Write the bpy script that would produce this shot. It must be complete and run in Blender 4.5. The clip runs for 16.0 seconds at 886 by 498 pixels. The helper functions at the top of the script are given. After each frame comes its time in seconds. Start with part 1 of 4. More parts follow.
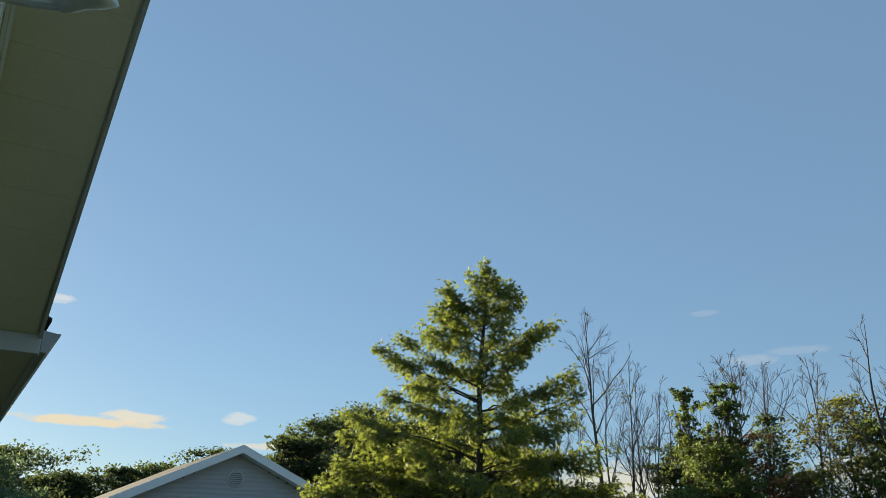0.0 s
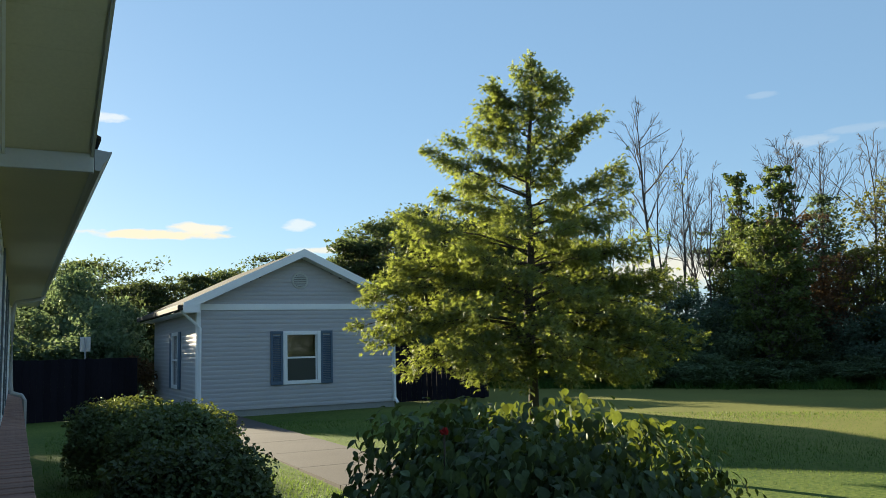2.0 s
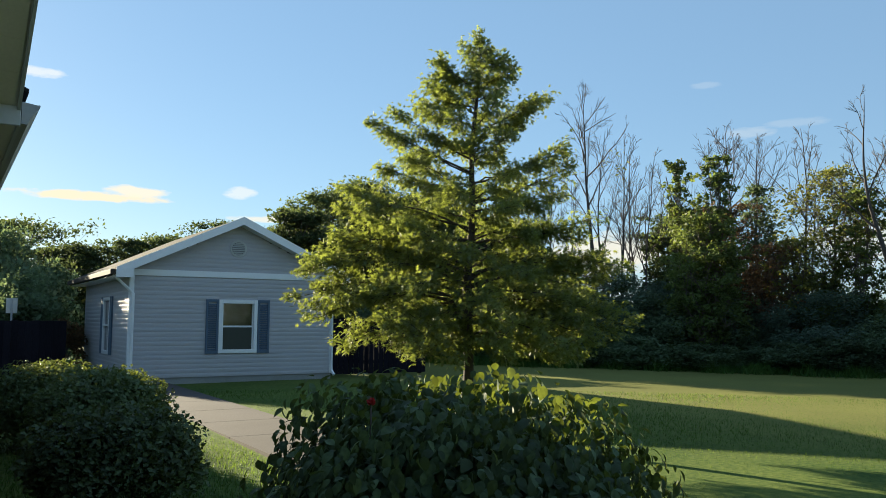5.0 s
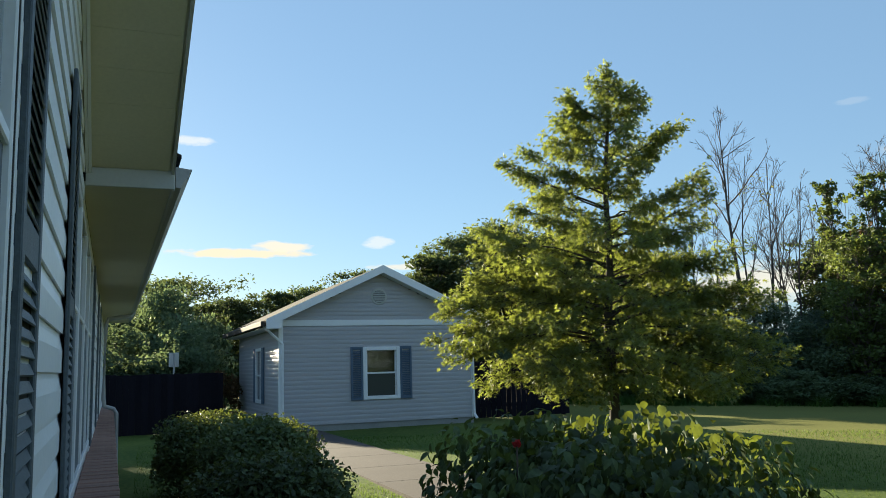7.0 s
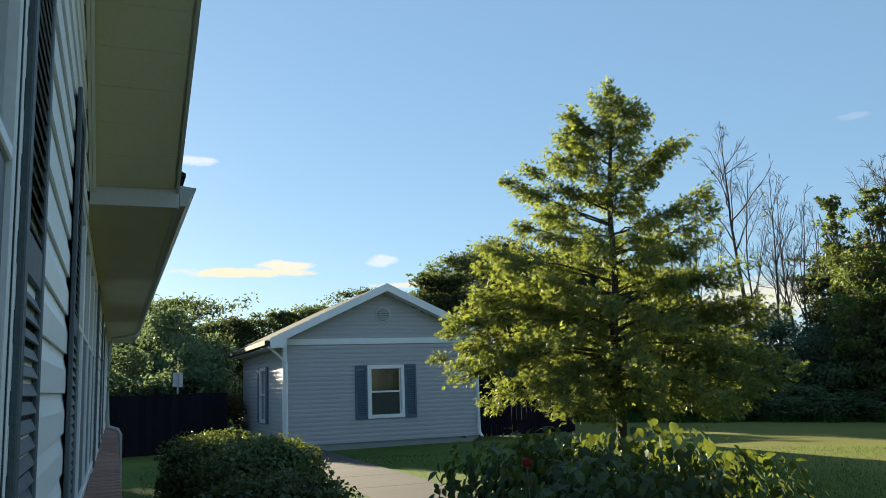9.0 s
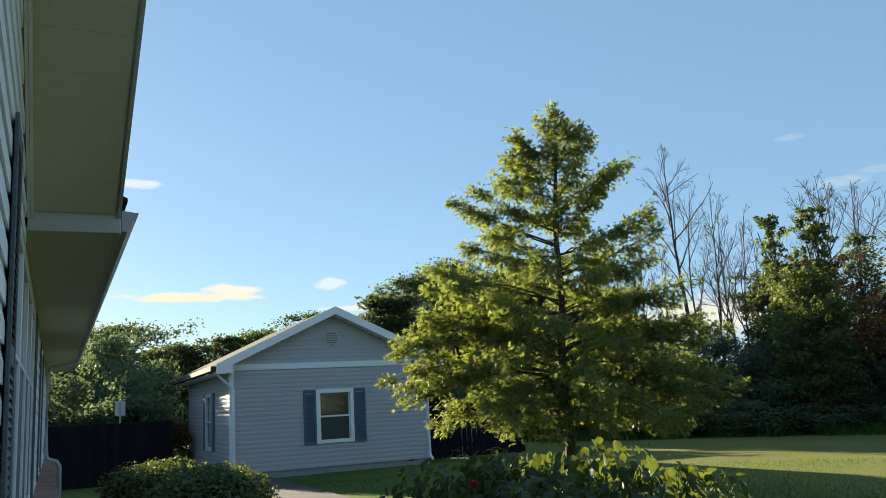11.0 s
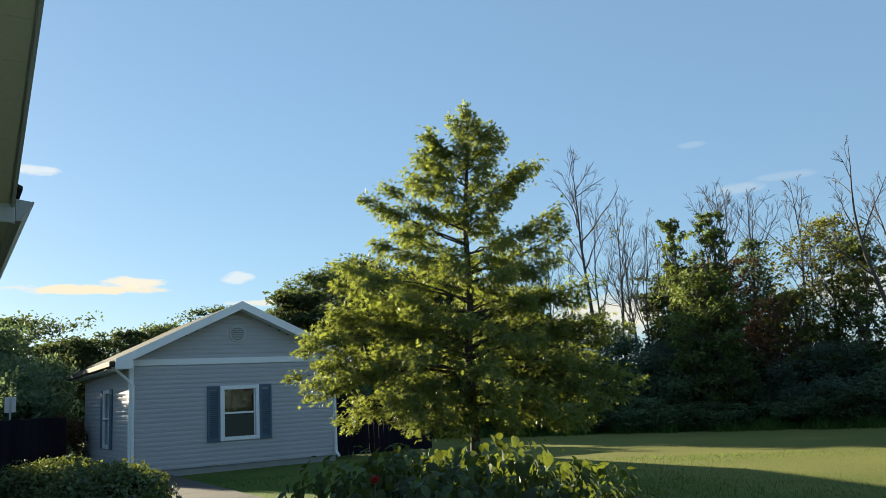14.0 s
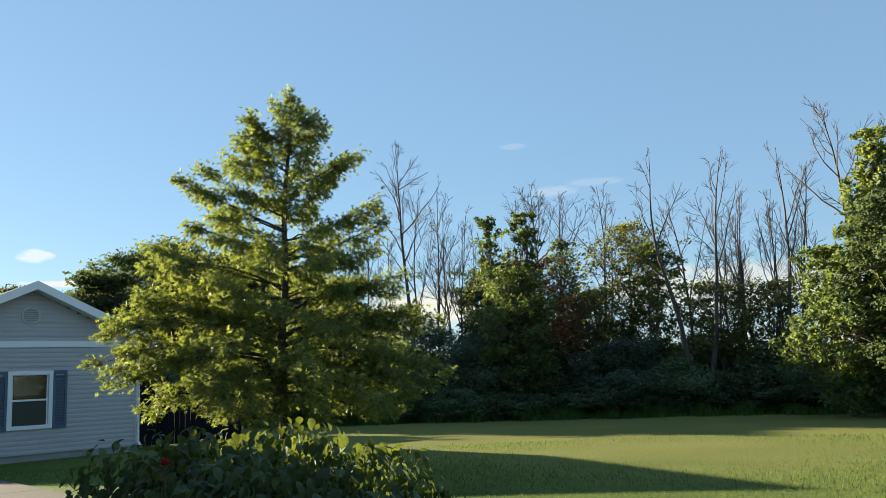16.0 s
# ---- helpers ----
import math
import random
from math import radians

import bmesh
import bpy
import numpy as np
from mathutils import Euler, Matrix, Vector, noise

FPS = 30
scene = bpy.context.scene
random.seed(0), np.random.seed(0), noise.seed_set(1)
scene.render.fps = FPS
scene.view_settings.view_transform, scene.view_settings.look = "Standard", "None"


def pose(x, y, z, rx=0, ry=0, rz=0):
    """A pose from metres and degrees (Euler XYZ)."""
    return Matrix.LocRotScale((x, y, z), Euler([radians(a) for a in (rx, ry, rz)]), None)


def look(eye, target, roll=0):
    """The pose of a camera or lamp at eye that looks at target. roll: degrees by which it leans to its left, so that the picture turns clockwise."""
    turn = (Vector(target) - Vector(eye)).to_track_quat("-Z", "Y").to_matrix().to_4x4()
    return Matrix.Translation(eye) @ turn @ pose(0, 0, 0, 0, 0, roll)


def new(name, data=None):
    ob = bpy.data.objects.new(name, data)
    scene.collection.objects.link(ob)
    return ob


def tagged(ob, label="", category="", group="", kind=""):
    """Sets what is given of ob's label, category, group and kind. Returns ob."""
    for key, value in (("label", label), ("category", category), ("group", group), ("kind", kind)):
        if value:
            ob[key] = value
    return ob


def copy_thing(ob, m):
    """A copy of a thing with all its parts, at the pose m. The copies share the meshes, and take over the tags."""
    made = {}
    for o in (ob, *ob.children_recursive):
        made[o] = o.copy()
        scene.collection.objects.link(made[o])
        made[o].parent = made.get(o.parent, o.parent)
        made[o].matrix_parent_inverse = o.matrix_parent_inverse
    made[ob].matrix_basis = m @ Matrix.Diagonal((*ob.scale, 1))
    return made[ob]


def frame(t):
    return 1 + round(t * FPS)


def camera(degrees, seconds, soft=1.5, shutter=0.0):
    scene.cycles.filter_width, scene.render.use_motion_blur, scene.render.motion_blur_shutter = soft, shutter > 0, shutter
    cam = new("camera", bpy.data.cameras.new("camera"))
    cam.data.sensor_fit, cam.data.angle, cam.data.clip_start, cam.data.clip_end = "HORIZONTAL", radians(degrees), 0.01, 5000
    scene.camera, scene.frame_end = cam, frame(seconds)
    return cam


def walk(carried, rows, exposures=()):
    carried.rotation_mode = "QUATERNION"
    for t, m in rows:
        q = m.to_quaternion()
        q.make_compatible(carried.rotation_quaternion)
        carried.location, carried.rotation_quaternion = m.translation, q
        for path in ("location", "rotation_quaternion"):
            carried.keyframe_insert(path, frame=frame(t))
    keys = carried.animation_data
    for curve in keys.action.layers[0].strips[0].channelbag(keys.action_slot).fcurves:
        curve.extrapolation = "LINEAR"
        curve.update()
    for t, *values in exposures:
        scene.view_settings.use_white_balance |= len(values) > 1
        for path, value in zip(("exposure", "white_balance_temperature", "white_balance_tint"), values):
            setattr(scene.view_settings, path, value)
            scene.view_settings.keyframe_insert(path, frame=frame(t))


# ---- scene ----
cam = camera(56.2, 16.0, soft=0.9)
PATH = [
    (0, (0.029, 0.291, 1.514), (0.991, 1.899, 2.214), 0.7),
    (0.5, (0.038, 0.282, 1.513), (1.000, 1.931, 2.110), 0.1),
    (1, (0.048, 0.273, 1.510), (0.998, 1.976, 1.955), -0.7),
    (1.5, (0.059, 0.266, 1.507), (0.987, 2.011, 1.811), -1.2),
    (2, (0.063, 0.260, 1.504), (0.972, 2.025, 1.738), -1.6),
    (2.5, (0.063, 0.258, 1.501), (0.978, 2.024, 1.712), -1.7),
    (3, (0.065, 0.263, 1.497), (1.006, 2.017, 1.691), -1.4),
    (3.5, (0.072, 0.269, 1.493), (1.048, 2.005, 1.668), -0.7),
    (4, (0.075, 0.270, 1.492), (1.094, 1.984, 1.647), 0.1),
    (4.2, (0.077, 0.269, 1.492), (1.113, 1.974, 1.638), 0.6),
    (6.3, (0.118, 0.243, 1.484), (1.081, 1.978, 1.737), -1.1),
    (6.5, (0.118, 0.250, 1.482), (1.008, 2.023, 1.734), -1.3),
    (7, (0.105, 0.285, 1.485), (0.841, 2.123, 1.762), -1.6),
    (7.5, (0.099, 0.317, 1.491), (0.761, 2.180, 1.787), -1.5),
    (8, (0.099, 0.325, 1.488), (0.760, 2.189, 1.786), -1.5),
    (8.5, (0.102, 0.324, 1.487), (0.795, 2.176, 1.792), -1.6),
    (9, (0.104, 0.316, 1.484), (0.832, 2.152, 1.804), -2),
    (11.5, (0.107, 0.282, 1.485), (0.975, 2.046, 1.855), -3.5),
    (12, (0.109, 0.271, 1.483), (1.006, 2.021, 1.852), -3.7),
    (12.5, (0.110, 0.262, 1.482), (1.031, 1.998, 1.852), -3.6),
    (13, (0.108, 0.260, 1.483), (1.051, 1.985, 1.854), -3.5),
    (13.5, (0.107, 0.258, 1.484), (1.079, 1.967, 1.848), -3.4),
    (14, (0.104, 0.247, 1.483), (1.132, 1.927, 1.830), -3.1),
    (14.5, (0.101, 0.231, 1.480), (1.219, 1.857, 1.806), -3),
    (15, (0.109, 0.202, 1.470), (1.325, 1.759, 1.780), -3),
    (15.5, (0.116, 0.176, 1.464), (1.422, 1.660, 1.767), -2.9),
    (16, (0.111, 0.160, 1.458), (1.479, 1.586, 1.762), -2.5),
]
walk(cam, [(t, look(eye, target, roll)) for t, eye, target, roll in PATH],
     exposures=[(0, 1.82, 6250, 4), (0.6, 1.92, 6250, 4), (1.2, 2.10, 6250, 4), (1.7, 2.2, 6250, 4), (12.6, 2.2, 6250, 4), (13.8, 2.13, 6250, 4), (15, 2.17, 6250, 4), (16, 2.25, 6250, 4)])

# ---- world, sun ----
SUN_AZ, SUN_EL = -13.0, 14.0
world = bpy.data.worlds.new("world")
scene.world = world
world.use_nodes = True
wn, wl = world.node_tree.nodes, world.node_tree.links
wn.clear()
w_out = wn.new("ShaderNodeOutputWorld")
w_bg = wn.new("ShaderNodeBackground")
w_sky = wn.new("ShaderNodeTexSky")
w_sky.sky_type = "NISHITA"
w_sky.sun_disc = False
w_sky.sun_elevation = radians(SUN_EL)
w_sky.sun_rotation = radians(SUN_AZ)
w_sky.air_density, w_sky.dust_density, w_sky.ozone_density = 1.0, 0.15, 2.2
w_bg.inputs["Strength"].default_value = 0.050
wl.new(w_bg.outputs[0], w_out.inputs[0])


def wmath(op, a, b=None):
    n = wn.new("ShaderNodeMath")
    n.operation = op
    for i, v in enumerate((a, b)):
        if v is None:
            continue
        if isinstance(v, (int, float)):
            n.inputs[i].default_value = v
        else:
            wl.new(v, n.inputs[i])
    return n.outputs[0]


w_geo = wn.new("ShaderNodeTexCoord")
w_sep = wn.new("ShaderNodeSeparateXYZ")
wl.new(w_geo.outputs["Generated"], w_sep.inputs[0])
w_az = wmath("MULTIPLY", wmath("ARCTAN2", w_sep.outputs[0], w_sep.outputs[1]), 57.2958)
w_el = wmath("MULTIPLY", wmath("ARCSINE", w_sep.outputs[2]), 57.2958)
w_xy = wn.new("ShaderNodeCombineXYZ")
wl.new(w_az, w_xy.inputs[0])
wl.new(wmath("MULTIPLY", w_el, 3.0), w_xy.inputs[1])
w_noise = wn.new("ShaderNodeTexNoise")
w_noise.inputs["Scale"].default_value = 0.55
w_noise.inputs["Detail"].default_value = 6
w_noise.inputs["Roughness"].default_value = 0.6
wl.new(w_xy.outputs[0], w_noise.inputs["Vector"])
w_wob = wmath("MULTIPLY", wmath("SUBTRACT", w_noise.outputs["Fac"], 0.5), 2.6)
# small clouds: bearing, elevation, half-widths, warmth, density
CLOUDS = [(8.0, 7.85, 5.0, 0.36, 1.0, 1.0), (10.6, 8.25, 2.3, 0.42, 0.8, 0.9), (17.4, 8.5, 1.2, 0.45, 0.3, 0.55),
          (4.6, 15.2, 1.6, 0.4, 0.2, 0.6), (19.6, 6.8, 3.0, 0.25, 0.8, 0.7), (51.8, 12.3, 1.7, 0.4, 0.5, 0.2),
          (54.6, 12.7, 2.2, 0.3, 0.4, 0.12), (42.0, 4.5, 5.0, 1.6, 0.9, 0.7), (62.0, 5.0, 9.0, 1.8, 0.9, 0.5), (49.0, 15.5, 1.0, 0.25, 0.2, 0.12)]
w_haze = wn.new("ShaderNodeMix")
w_haze.data_type = "RGBA"
w_haze.inputs["Factor"].default_value = 0.66
wl.new(w_sky.outputs[0], w_haze.inputs["A"])
w_haze.inputs["B"].default_value = (1.22, 1.9, 2.85, 1)
w_col = w_haze.outputs["Result"]
for az, el, ha, he, warm, dens in CLOUDS:
    dx = wmath("DIVIDE", wmath("SUBTRACT", w_az, az), ha)
    dy = wmath("DIVIDE", wmath("SUBTRACT", w_el, el), he)
    d2 = wmath("ADD", wmath("MULTIPLY", dx, dx), wmath("MULTIPLY", dy, dy))
    m = wmath("ADD", wmath("SUBTRACT", 1.0, d2), w_wob)
    ramp = wn.new("ShaderNodeMapRange")
    ramp.inputs["From Min"].default_value = 0.0
    ramp.inputs["From Max"].default_value = 0.7
    ramp.inputs["To Max"].default_value = dens
    wl.new(m, ramp.inputs[0])
    mix = wn.new("ShaderNodeMix")
    mix.data_type = "RGBA"
    wl.new(ramp.outputs[0], mix.inputs["Factor"])
    wl.new(w_col, mix.inputs["A"])
    mix.inputs["B"].default_value = (4.9, 4.7 - 0.6 * warm, 4.5 - 1.5 * warm, 1)
    w_col = mix.outputs["Result"]
wl.new(w_col, w_bg.inputs["Color"])

sun = new("sun", bpy.data.lights.new("sun", "SUN"))
sun.data.energy, sun.data.angle, sun.data.color = 5.0, radians(0.6), (1.0, 0.84, 0.60)
_az, _el = radians(SUN_AZ), radians(SUN_EL)
sun.matrix_world = look((60 * math.sin(_az), 60 * math.cos(_az), 60 * math.tan(_el)), (0, 0, 0))


# ---- materials ----
def material(name, colour, rough=0.7, vary=0.15, scale=6.0, bump=0.1, metal=0.0, fine=60.0, spec=0.4, translucent=None, island=0.0, stretch=(1, 1, 1), second=None):
    mat = bpy.data.materials.new(name)
    mat.use_nodes = True
    n, l = mat.node_tree.nodes, mat.node_tree.links
    b = n["Principled BSDF"]
    b.inputs["Roughness"].default_value = rough
    b.inputs["Metallic"].default_value = metal
    b.inputs["Specular IOR Level"].default_value = spec
    co = n.new("ShaderNodeTexCoord")
    mp = n.new("ShaderNodeMapping")
    mp.inputs["Scale"].default_value = stretch
    l.new(co.outputs["Object"], mp.inputs[0])
    big = n.new("ShaderNodeTexNoise")
    big.inputs["Scale"].default_value, big.inputs["Detail"].default_value = scale, 5
    small = n.new("ShaderNodeTexNoise")
    small.inputs["Scale"].default_value, small.inputs["Detail"].default_value = fine, 3
    l.new(mp.outputs[0], big.inputs["Vector"])
    l.new(mp.outputs[0], small.inputs["Vector"])
    add = n.new("ShaderNodeMath")
    add.operation = "ADD"
    l.new(big.outputs["Fac"], add.inputs[0])
    l.new(small.outputs["Fac"], add.inputs[1])
    src = add.outputs[0]
    if island:
        geo = n.new("ShaderNodeNewGeometry")
        info = n.new("ShaderNodeObjectInfo")
        mx = n.new("ShaderNodeMath")
        mx.operation = "ADD"
        l.new(geo.outputs["Random Per Island"], mx.inputs[0])
        l.new(info.outputs["Random"], mx.inputs[1])
        mm = n.new("ShaderNodeMath")
        mm.operation = "MULTIPLY_ADD"
        l.new(mx.outputs[0], mm.inputs[0])
        mm.inputs[1].default_value = island
        l.new(src, mm.inputs[2])
        sb = n.new("ShaderNodeMath")
        sb.operation = "SUBTRACT"
        l.new(mm.outputs[0], sb.inputs[0])
        sb.inputs[1].default_value = island
        src = sb.outputs[0]
    rng = n.new("ShaderNodeMapRange")
    rng.inputs["From Min"].default_value, rng.inputs["From Max"].default_value = 0.6, 1.4
    l.new(src, rng.inputs[0])
    mix = n.new("ShaderNodeMix")
    mix.data_type = "RGBA"
    l.new(rng.outputs[0], mix.inputs["Factor"])
    c = Vector(colour)
    lo = c * (1 - vary)
    hi = Vector(second) if second else c * (1 + vary)
    mix.inputs["A"].default_value = (*lo, 1)
    mix.inputs["B"].default_value = (*hi, 1)
    l.new(mix.outputs["Result"], b.inputs["Base Color"])
    if bump:
        bp = n.new("ShaderNodeBump")
        bp.inputs["Strength"].default_value = bump
        bp.inputs["Distance"].default_value = 0.01
        l.new(small.outputs["Fac"], bp.inputs["Height"])
        l.new(bp.outputs[0], b.inputs["Normal"])
    if translucent:
        tr = n.new("ShaderNodeBsdfTranslucent")
        tm = n.new("ShaderNodeMix")
        tm.data_type = "RGBA"
        l.new(rng.outputs[0], tm.inputs["Factor"])
        tc = Vector(translucent)
        tm.inputs["A"].default_value = (*(tc * 0.65), 1)
        tm.inputs["B"].default_value = (*(tc * 1.25), 1)
        l.new(tm.outputs["Result"], tr.inputs["Color"])
        ad = n.new("ShaderNodeMixShader")
        ad.inputs[0].default_value = 0.45
        l.new(b.outputs[0], ad.inputs[1])
        l.new(tr.outputs[0], ad.inputs[2])
        l.new(ad.outputs[0], n["Material Output"].inputs["Surface"])
    return mat


def glass_material(name, ior=1.5):
    mat = bpy.data.materials.new(name)
    mat.use_nodes = True
    b = mat.node_tree.nodes["Principled BSDF"]
    b.inputs["Base Color"].default_value = (0.9, 0.95, 0.95, 1)
    b.inputs["Roughness"].default_value = 0.02
    b.inputs["IOR"].default_value = ior
    b.inputs["Transmission Weight"].default_value = 1.0
    return mat


# one siding in two tones: dimmed for the house, raised for the sky-lit wall
M_SIDING = material("dimmed_vinyl_siding", (0.43, 0.415, 0.43), 0.5, 0.06, 1.5, 0.05, fine=40)
M_WALL = material("skylit_vinyl_siding", (0.84, 0.84, 0.83), 0.45, 0.06, 1.5, 0.05, fine=40)
M_TRIM = material("white_painted_trim", (0.80, 0.80, 0.81), 0.35, 0.05, 3, 0.04)
M_SHUTTER = material("blue_grey_shutter", (0.080, 0.120, 0.175), 0.6, 0.15, 4, 0.12, stretch=(1, 1, 4))
M_SHUT_DARK = material("weathered_dark_shutter", (0.080, 0.100, 0.116), 0.55, 0.25, 6, 0.2, stretch=(1, 4, 1), fine=90)
M_SOFFIT = material("cream_soffit", (0.62, 0.575, 0.42), 0.65, 0.07, 2, 0.06)
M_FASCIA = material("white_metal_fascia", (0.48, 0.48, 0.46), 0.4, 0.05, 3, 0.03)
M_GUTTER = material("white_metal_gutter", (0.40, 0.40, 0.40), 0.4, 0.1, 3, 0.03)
M_ROOF = material("grey_asphalt_shingle", (0.040, 0.038, 0.037), 0.95, 0.3, 8, 0.4, island=0.4, spec=0.05)
M_BRICK = material("red_brown_brick", (0.30, 0.17, 0.13), 0.85, 0.25, 12, 0.4, island=0.6)
M_MORTAR = material("grey_mortar", (0.36, 0.33, 0.30), 0.9, 0.15, 10, 0.3)
# concrete set well below its own tone to hold the path's brightness down
M_CONC = material("darkened_concrete", (0.090, 0.080, 0.076), 0.95, 0.14, 0.9, 0.25, fine=50, spec=0.1)
M_DARKMETAL = material("dark_brown_gutter", (0.06, 0.050, 0.042), 0.8, 0.1, 3, 0.03, spec=0.1)
M_FOUND = material("grey_foundation", (0.28, 0.28, 0.27), 0.9, 0.15, 3, 0.3)
M_FENCE = material("dark_stained_fence", (0.012, 0.011, 0.016), 0.9, 0.3, 5, 0.3, spec=0.05, stretch=(1, 1, 0.2), island=0.5)
# near-black tone that also stands in for unlit rooms and shaded grooves
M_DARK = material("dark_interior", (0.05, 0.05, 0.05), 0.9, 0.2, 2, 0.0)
M_SCREEN = material("grey_insect_screen", (0.15, 0.17, 0.195), 0.5, 0.08, 2, 0.05, fine=300, spec=0.25)
M_SCREENDK = material("dark_insect_screen", (0.050, 0.055, 0.045), 0.5, 0.08, 2, 0.05, fine=300, spec=0.25)
# grey that stands in for the shade in the vent's recess
M_VENT = material("vent_recess_shade", (0.22, 0.22, 0.22), 0.8, 0.1, 6, 0.1)
M_TANSHEET = material("dark_tan_sheet", (0.05, 0.045, 0.024), 0.8, 0.1, 4, 0.1)
M_OAKBARK = material("dark_oak_bark", (0.055, 0.047, 0.040), 0.95, 0.35, 10, 0.6, stretch=(1, 1, 0.25))
M_BARK = material("grey_brown_bark", (0.11, 0.09, 0.075), 0.95, 0.35, 10, 0.6, stretch=(1, 1, 0.25))
M_DEADBARK = material("grey_brown_dead_bark", (0.072, 0.060, 0.054), 0.95, 0.3, 8, 0.5, stretch=(1, 1, 0.25))
M_OAK = material("oak_leaf", (0.118, 0.150, 0.060), 0.5, 0.4, 0.7, 0.0, spec=0.3, translucent=(0.24, 0.275, 0.042), island=0.6)
M_LEAF = material("green_leaf", (0.085, 0.122, 0.040), 0.55, 0.5, 0.6, 0.0, spec=0.25, translucent=(0.17, 0.21, 0.04), island=0.8)
M_LEAFDK = material("dark_green_leaf", (0.098, 0.142, 0.080), 0.6, 0.5, 0.6, 0.0, spec=0.2, translucent=(0.15, 0.20, 0.08), island=0.8)
# green leaf with backlit and shaded darkness put into its colour
M_LEAFSIL = material("silhouette_green_leaf", (0.062, 0.086, 0.040), 0.65, 0.5, 0.6, 0.0, spec=0.15, translucent=(0.095, 0.12, 0.035), island=0.8)
M_LEAFBLUE = material("blue_green_leaf", (0.11, 0.170, 0.115), 0.6, 0.4, 0.6, 0.0, translucent=(0.15, 0.22, 0.14), island=0.8)
M_LEAFYEL = material("yellow_green_leaf", (0.105, 0.12, 0.03), 0.5, 0.4, 0.8, 0.0, translucent=(0.22, 0.22, 0.035), island=0.8)
M_LEAFRED = material("red_brown_leaf", (0.135, 0.080, 0.042), 0.6, 0.4, 0.8, 0.0, translucent=(0.19, 0.11, 0.04), island=0.8)
M_BUSH = material("bush_leaf", (0.105, 0.160, 0.085), 0.6, 0.5, 1.2, 0.0, spec=0.25, translucent=(0.13, 0.155, 0.018), island=0.8)
M_BOX = material("boxwood_leaf", (0.105, 0.155, 0.070), 0.5, 0.45, 1.2, 0.0, translucent=(0.11, 0.125, 0.02), island=0.8)
M_FLOWER = material("red_petal", (0.36, 0.02, 0.025), 0.5, 0.2, 8, 0.0, translucent=(0.6, 0.05, 0.04))
M_GLASS = glass_material("window_glass")
# IOR raised above plain glass to strengthen the mirrored sky
M_MIRRORPANE = glass_material("mirroring_window_glass", 2.3)
M_LAMP = material("white_lamp_metal", (0.72, 0.72, 0.70), 0.35, 0.05, 4, 0.02)
M_SIGN = material("sign_back", (0.42, 0.43, 0.45), 0.4, 0.1, 4, 0.02, metal=0.6)
M_GRASSBLADE = material("grass_blade", (0.04, 0.095, 0.022), 0.6, 0.4, 0.4, 0.0, spec=0.15, translucent=(0.13, 0.185, 0.03), island=0.9)

M_LAWN = material("mown_lawn", (0.032, 0.085, 0.021), 0.95, 0.3, 0.35, 0.8, fine=18, spec=0.05, second=(0.140, 0.168, 0.042))


def tint_sunny_side(mat, colour, x0, x1):
    """Paints a sunlit straw tint into a lawn past x0, fully by x1, with a ragged border."""
    n, l = mat.node_tree.nodes, mat.node_tree.links
    b = n["Principled BSDF"]
    green = b.inputs["Base Color"].links[0].from_socket
    co = n.new("ShaderNodeTexCoord")
    sep = n.new("ShaderNodeSeparateXYZ")
    l.new(co.outputs["Object"], sep.inputs[0])
    noise = n.new("ShaderNodeTexNoise")
    noise.inputs["Scale"].default_value, noise.inputs["Detail"].default_value = 0.5, 6
    l.new(co.outputs["Object"], noise.inputs["Vector"])
    shift = n.new("ShaderNodeMath")
    shift.operation = "MULTIPLY_ADD"
    shift.inputs[1].default_value = 4.0
    l.new(noise.outputs["Fac"], shift.inputs[0])
    l.new(sep.outputs[0], shift.inputs[2])
    rng = n.new("ShaderNodeMapRange")
    rng.inputs["From Min"].default_value, rng.inputs["From Max"].default_value = x0 + 2.0, x1 + 2.0
    rng.inputs["To Max"].default_value = 0.5
    l.new(shift.outputs[0], rng.inputs[0])
    mix = n.new("ShaderNodeMix")
    mix.data_type = "RGBA"
    l.new(rng.outputs[0], mix.inputs["Factor"])
    l.new(green, mix.inputs["A"])
    mix.inputs["B"].default_value = (*colour, 1)
    l.new(mix.outputs["Result"], b.inputs["Base Color"])


# warm sunlight tone put into the lawn's colour where the bright strip lies
tint_sunny_side(M_LAWN, (0.205, 0.182, 0.062), 7.0, 11.0)


# ---- mesh helpers ----
def part(name, bm, mat, parent, label=""):
    me = bpy.data.meshes.new(name)
    bm.to_mesh(me)
    bm.free()
    return hang(name, me, mat, parent, label)


def hang(name, me, mat, parent, label=""):
    if not me.materials:
        me.materials.append(mat)
    ob = new(name, me)
    if parent is not None:
        ob.parent = parent
    if label:
        tagged(ob, label=label)
    return ob


def thing(name, at, label, category, group="", kind="", turn=0.0):
    ob = new(name)
    ob.empty_display_size = 0.1
    ob.matrix_basis = pose(*at, 0, 0, turn)
    return tagged(ob, label, category, group, kind)


def box(bm, x0, x1, y0, y1, z0, z1, bevel=0.0):
    made = bmesh.ops.create_cube(bm, size=1, matrix=Matrix.Translation(((x0 + x1) / 2, (y0 + y1) / 2, (z0 + z1) / 2)) @ Matrix.Diagonal((x1 - x0, y1 - y0, z1 - z0, 1)))
    if bevel:
        edges = {e for v in made["verts"] for e in v.link_edges}
        bmesh.ops.bevel(bm, geom=list(edges), offset=bevel, segments=1, affect="EDGES")
    return bm


def boxed(x0, x1, y0, y1, z0, z1, bevel=0.0):
    return box(bmesh.new(), x0, x1, y0, y1, z0, z1, bevel)


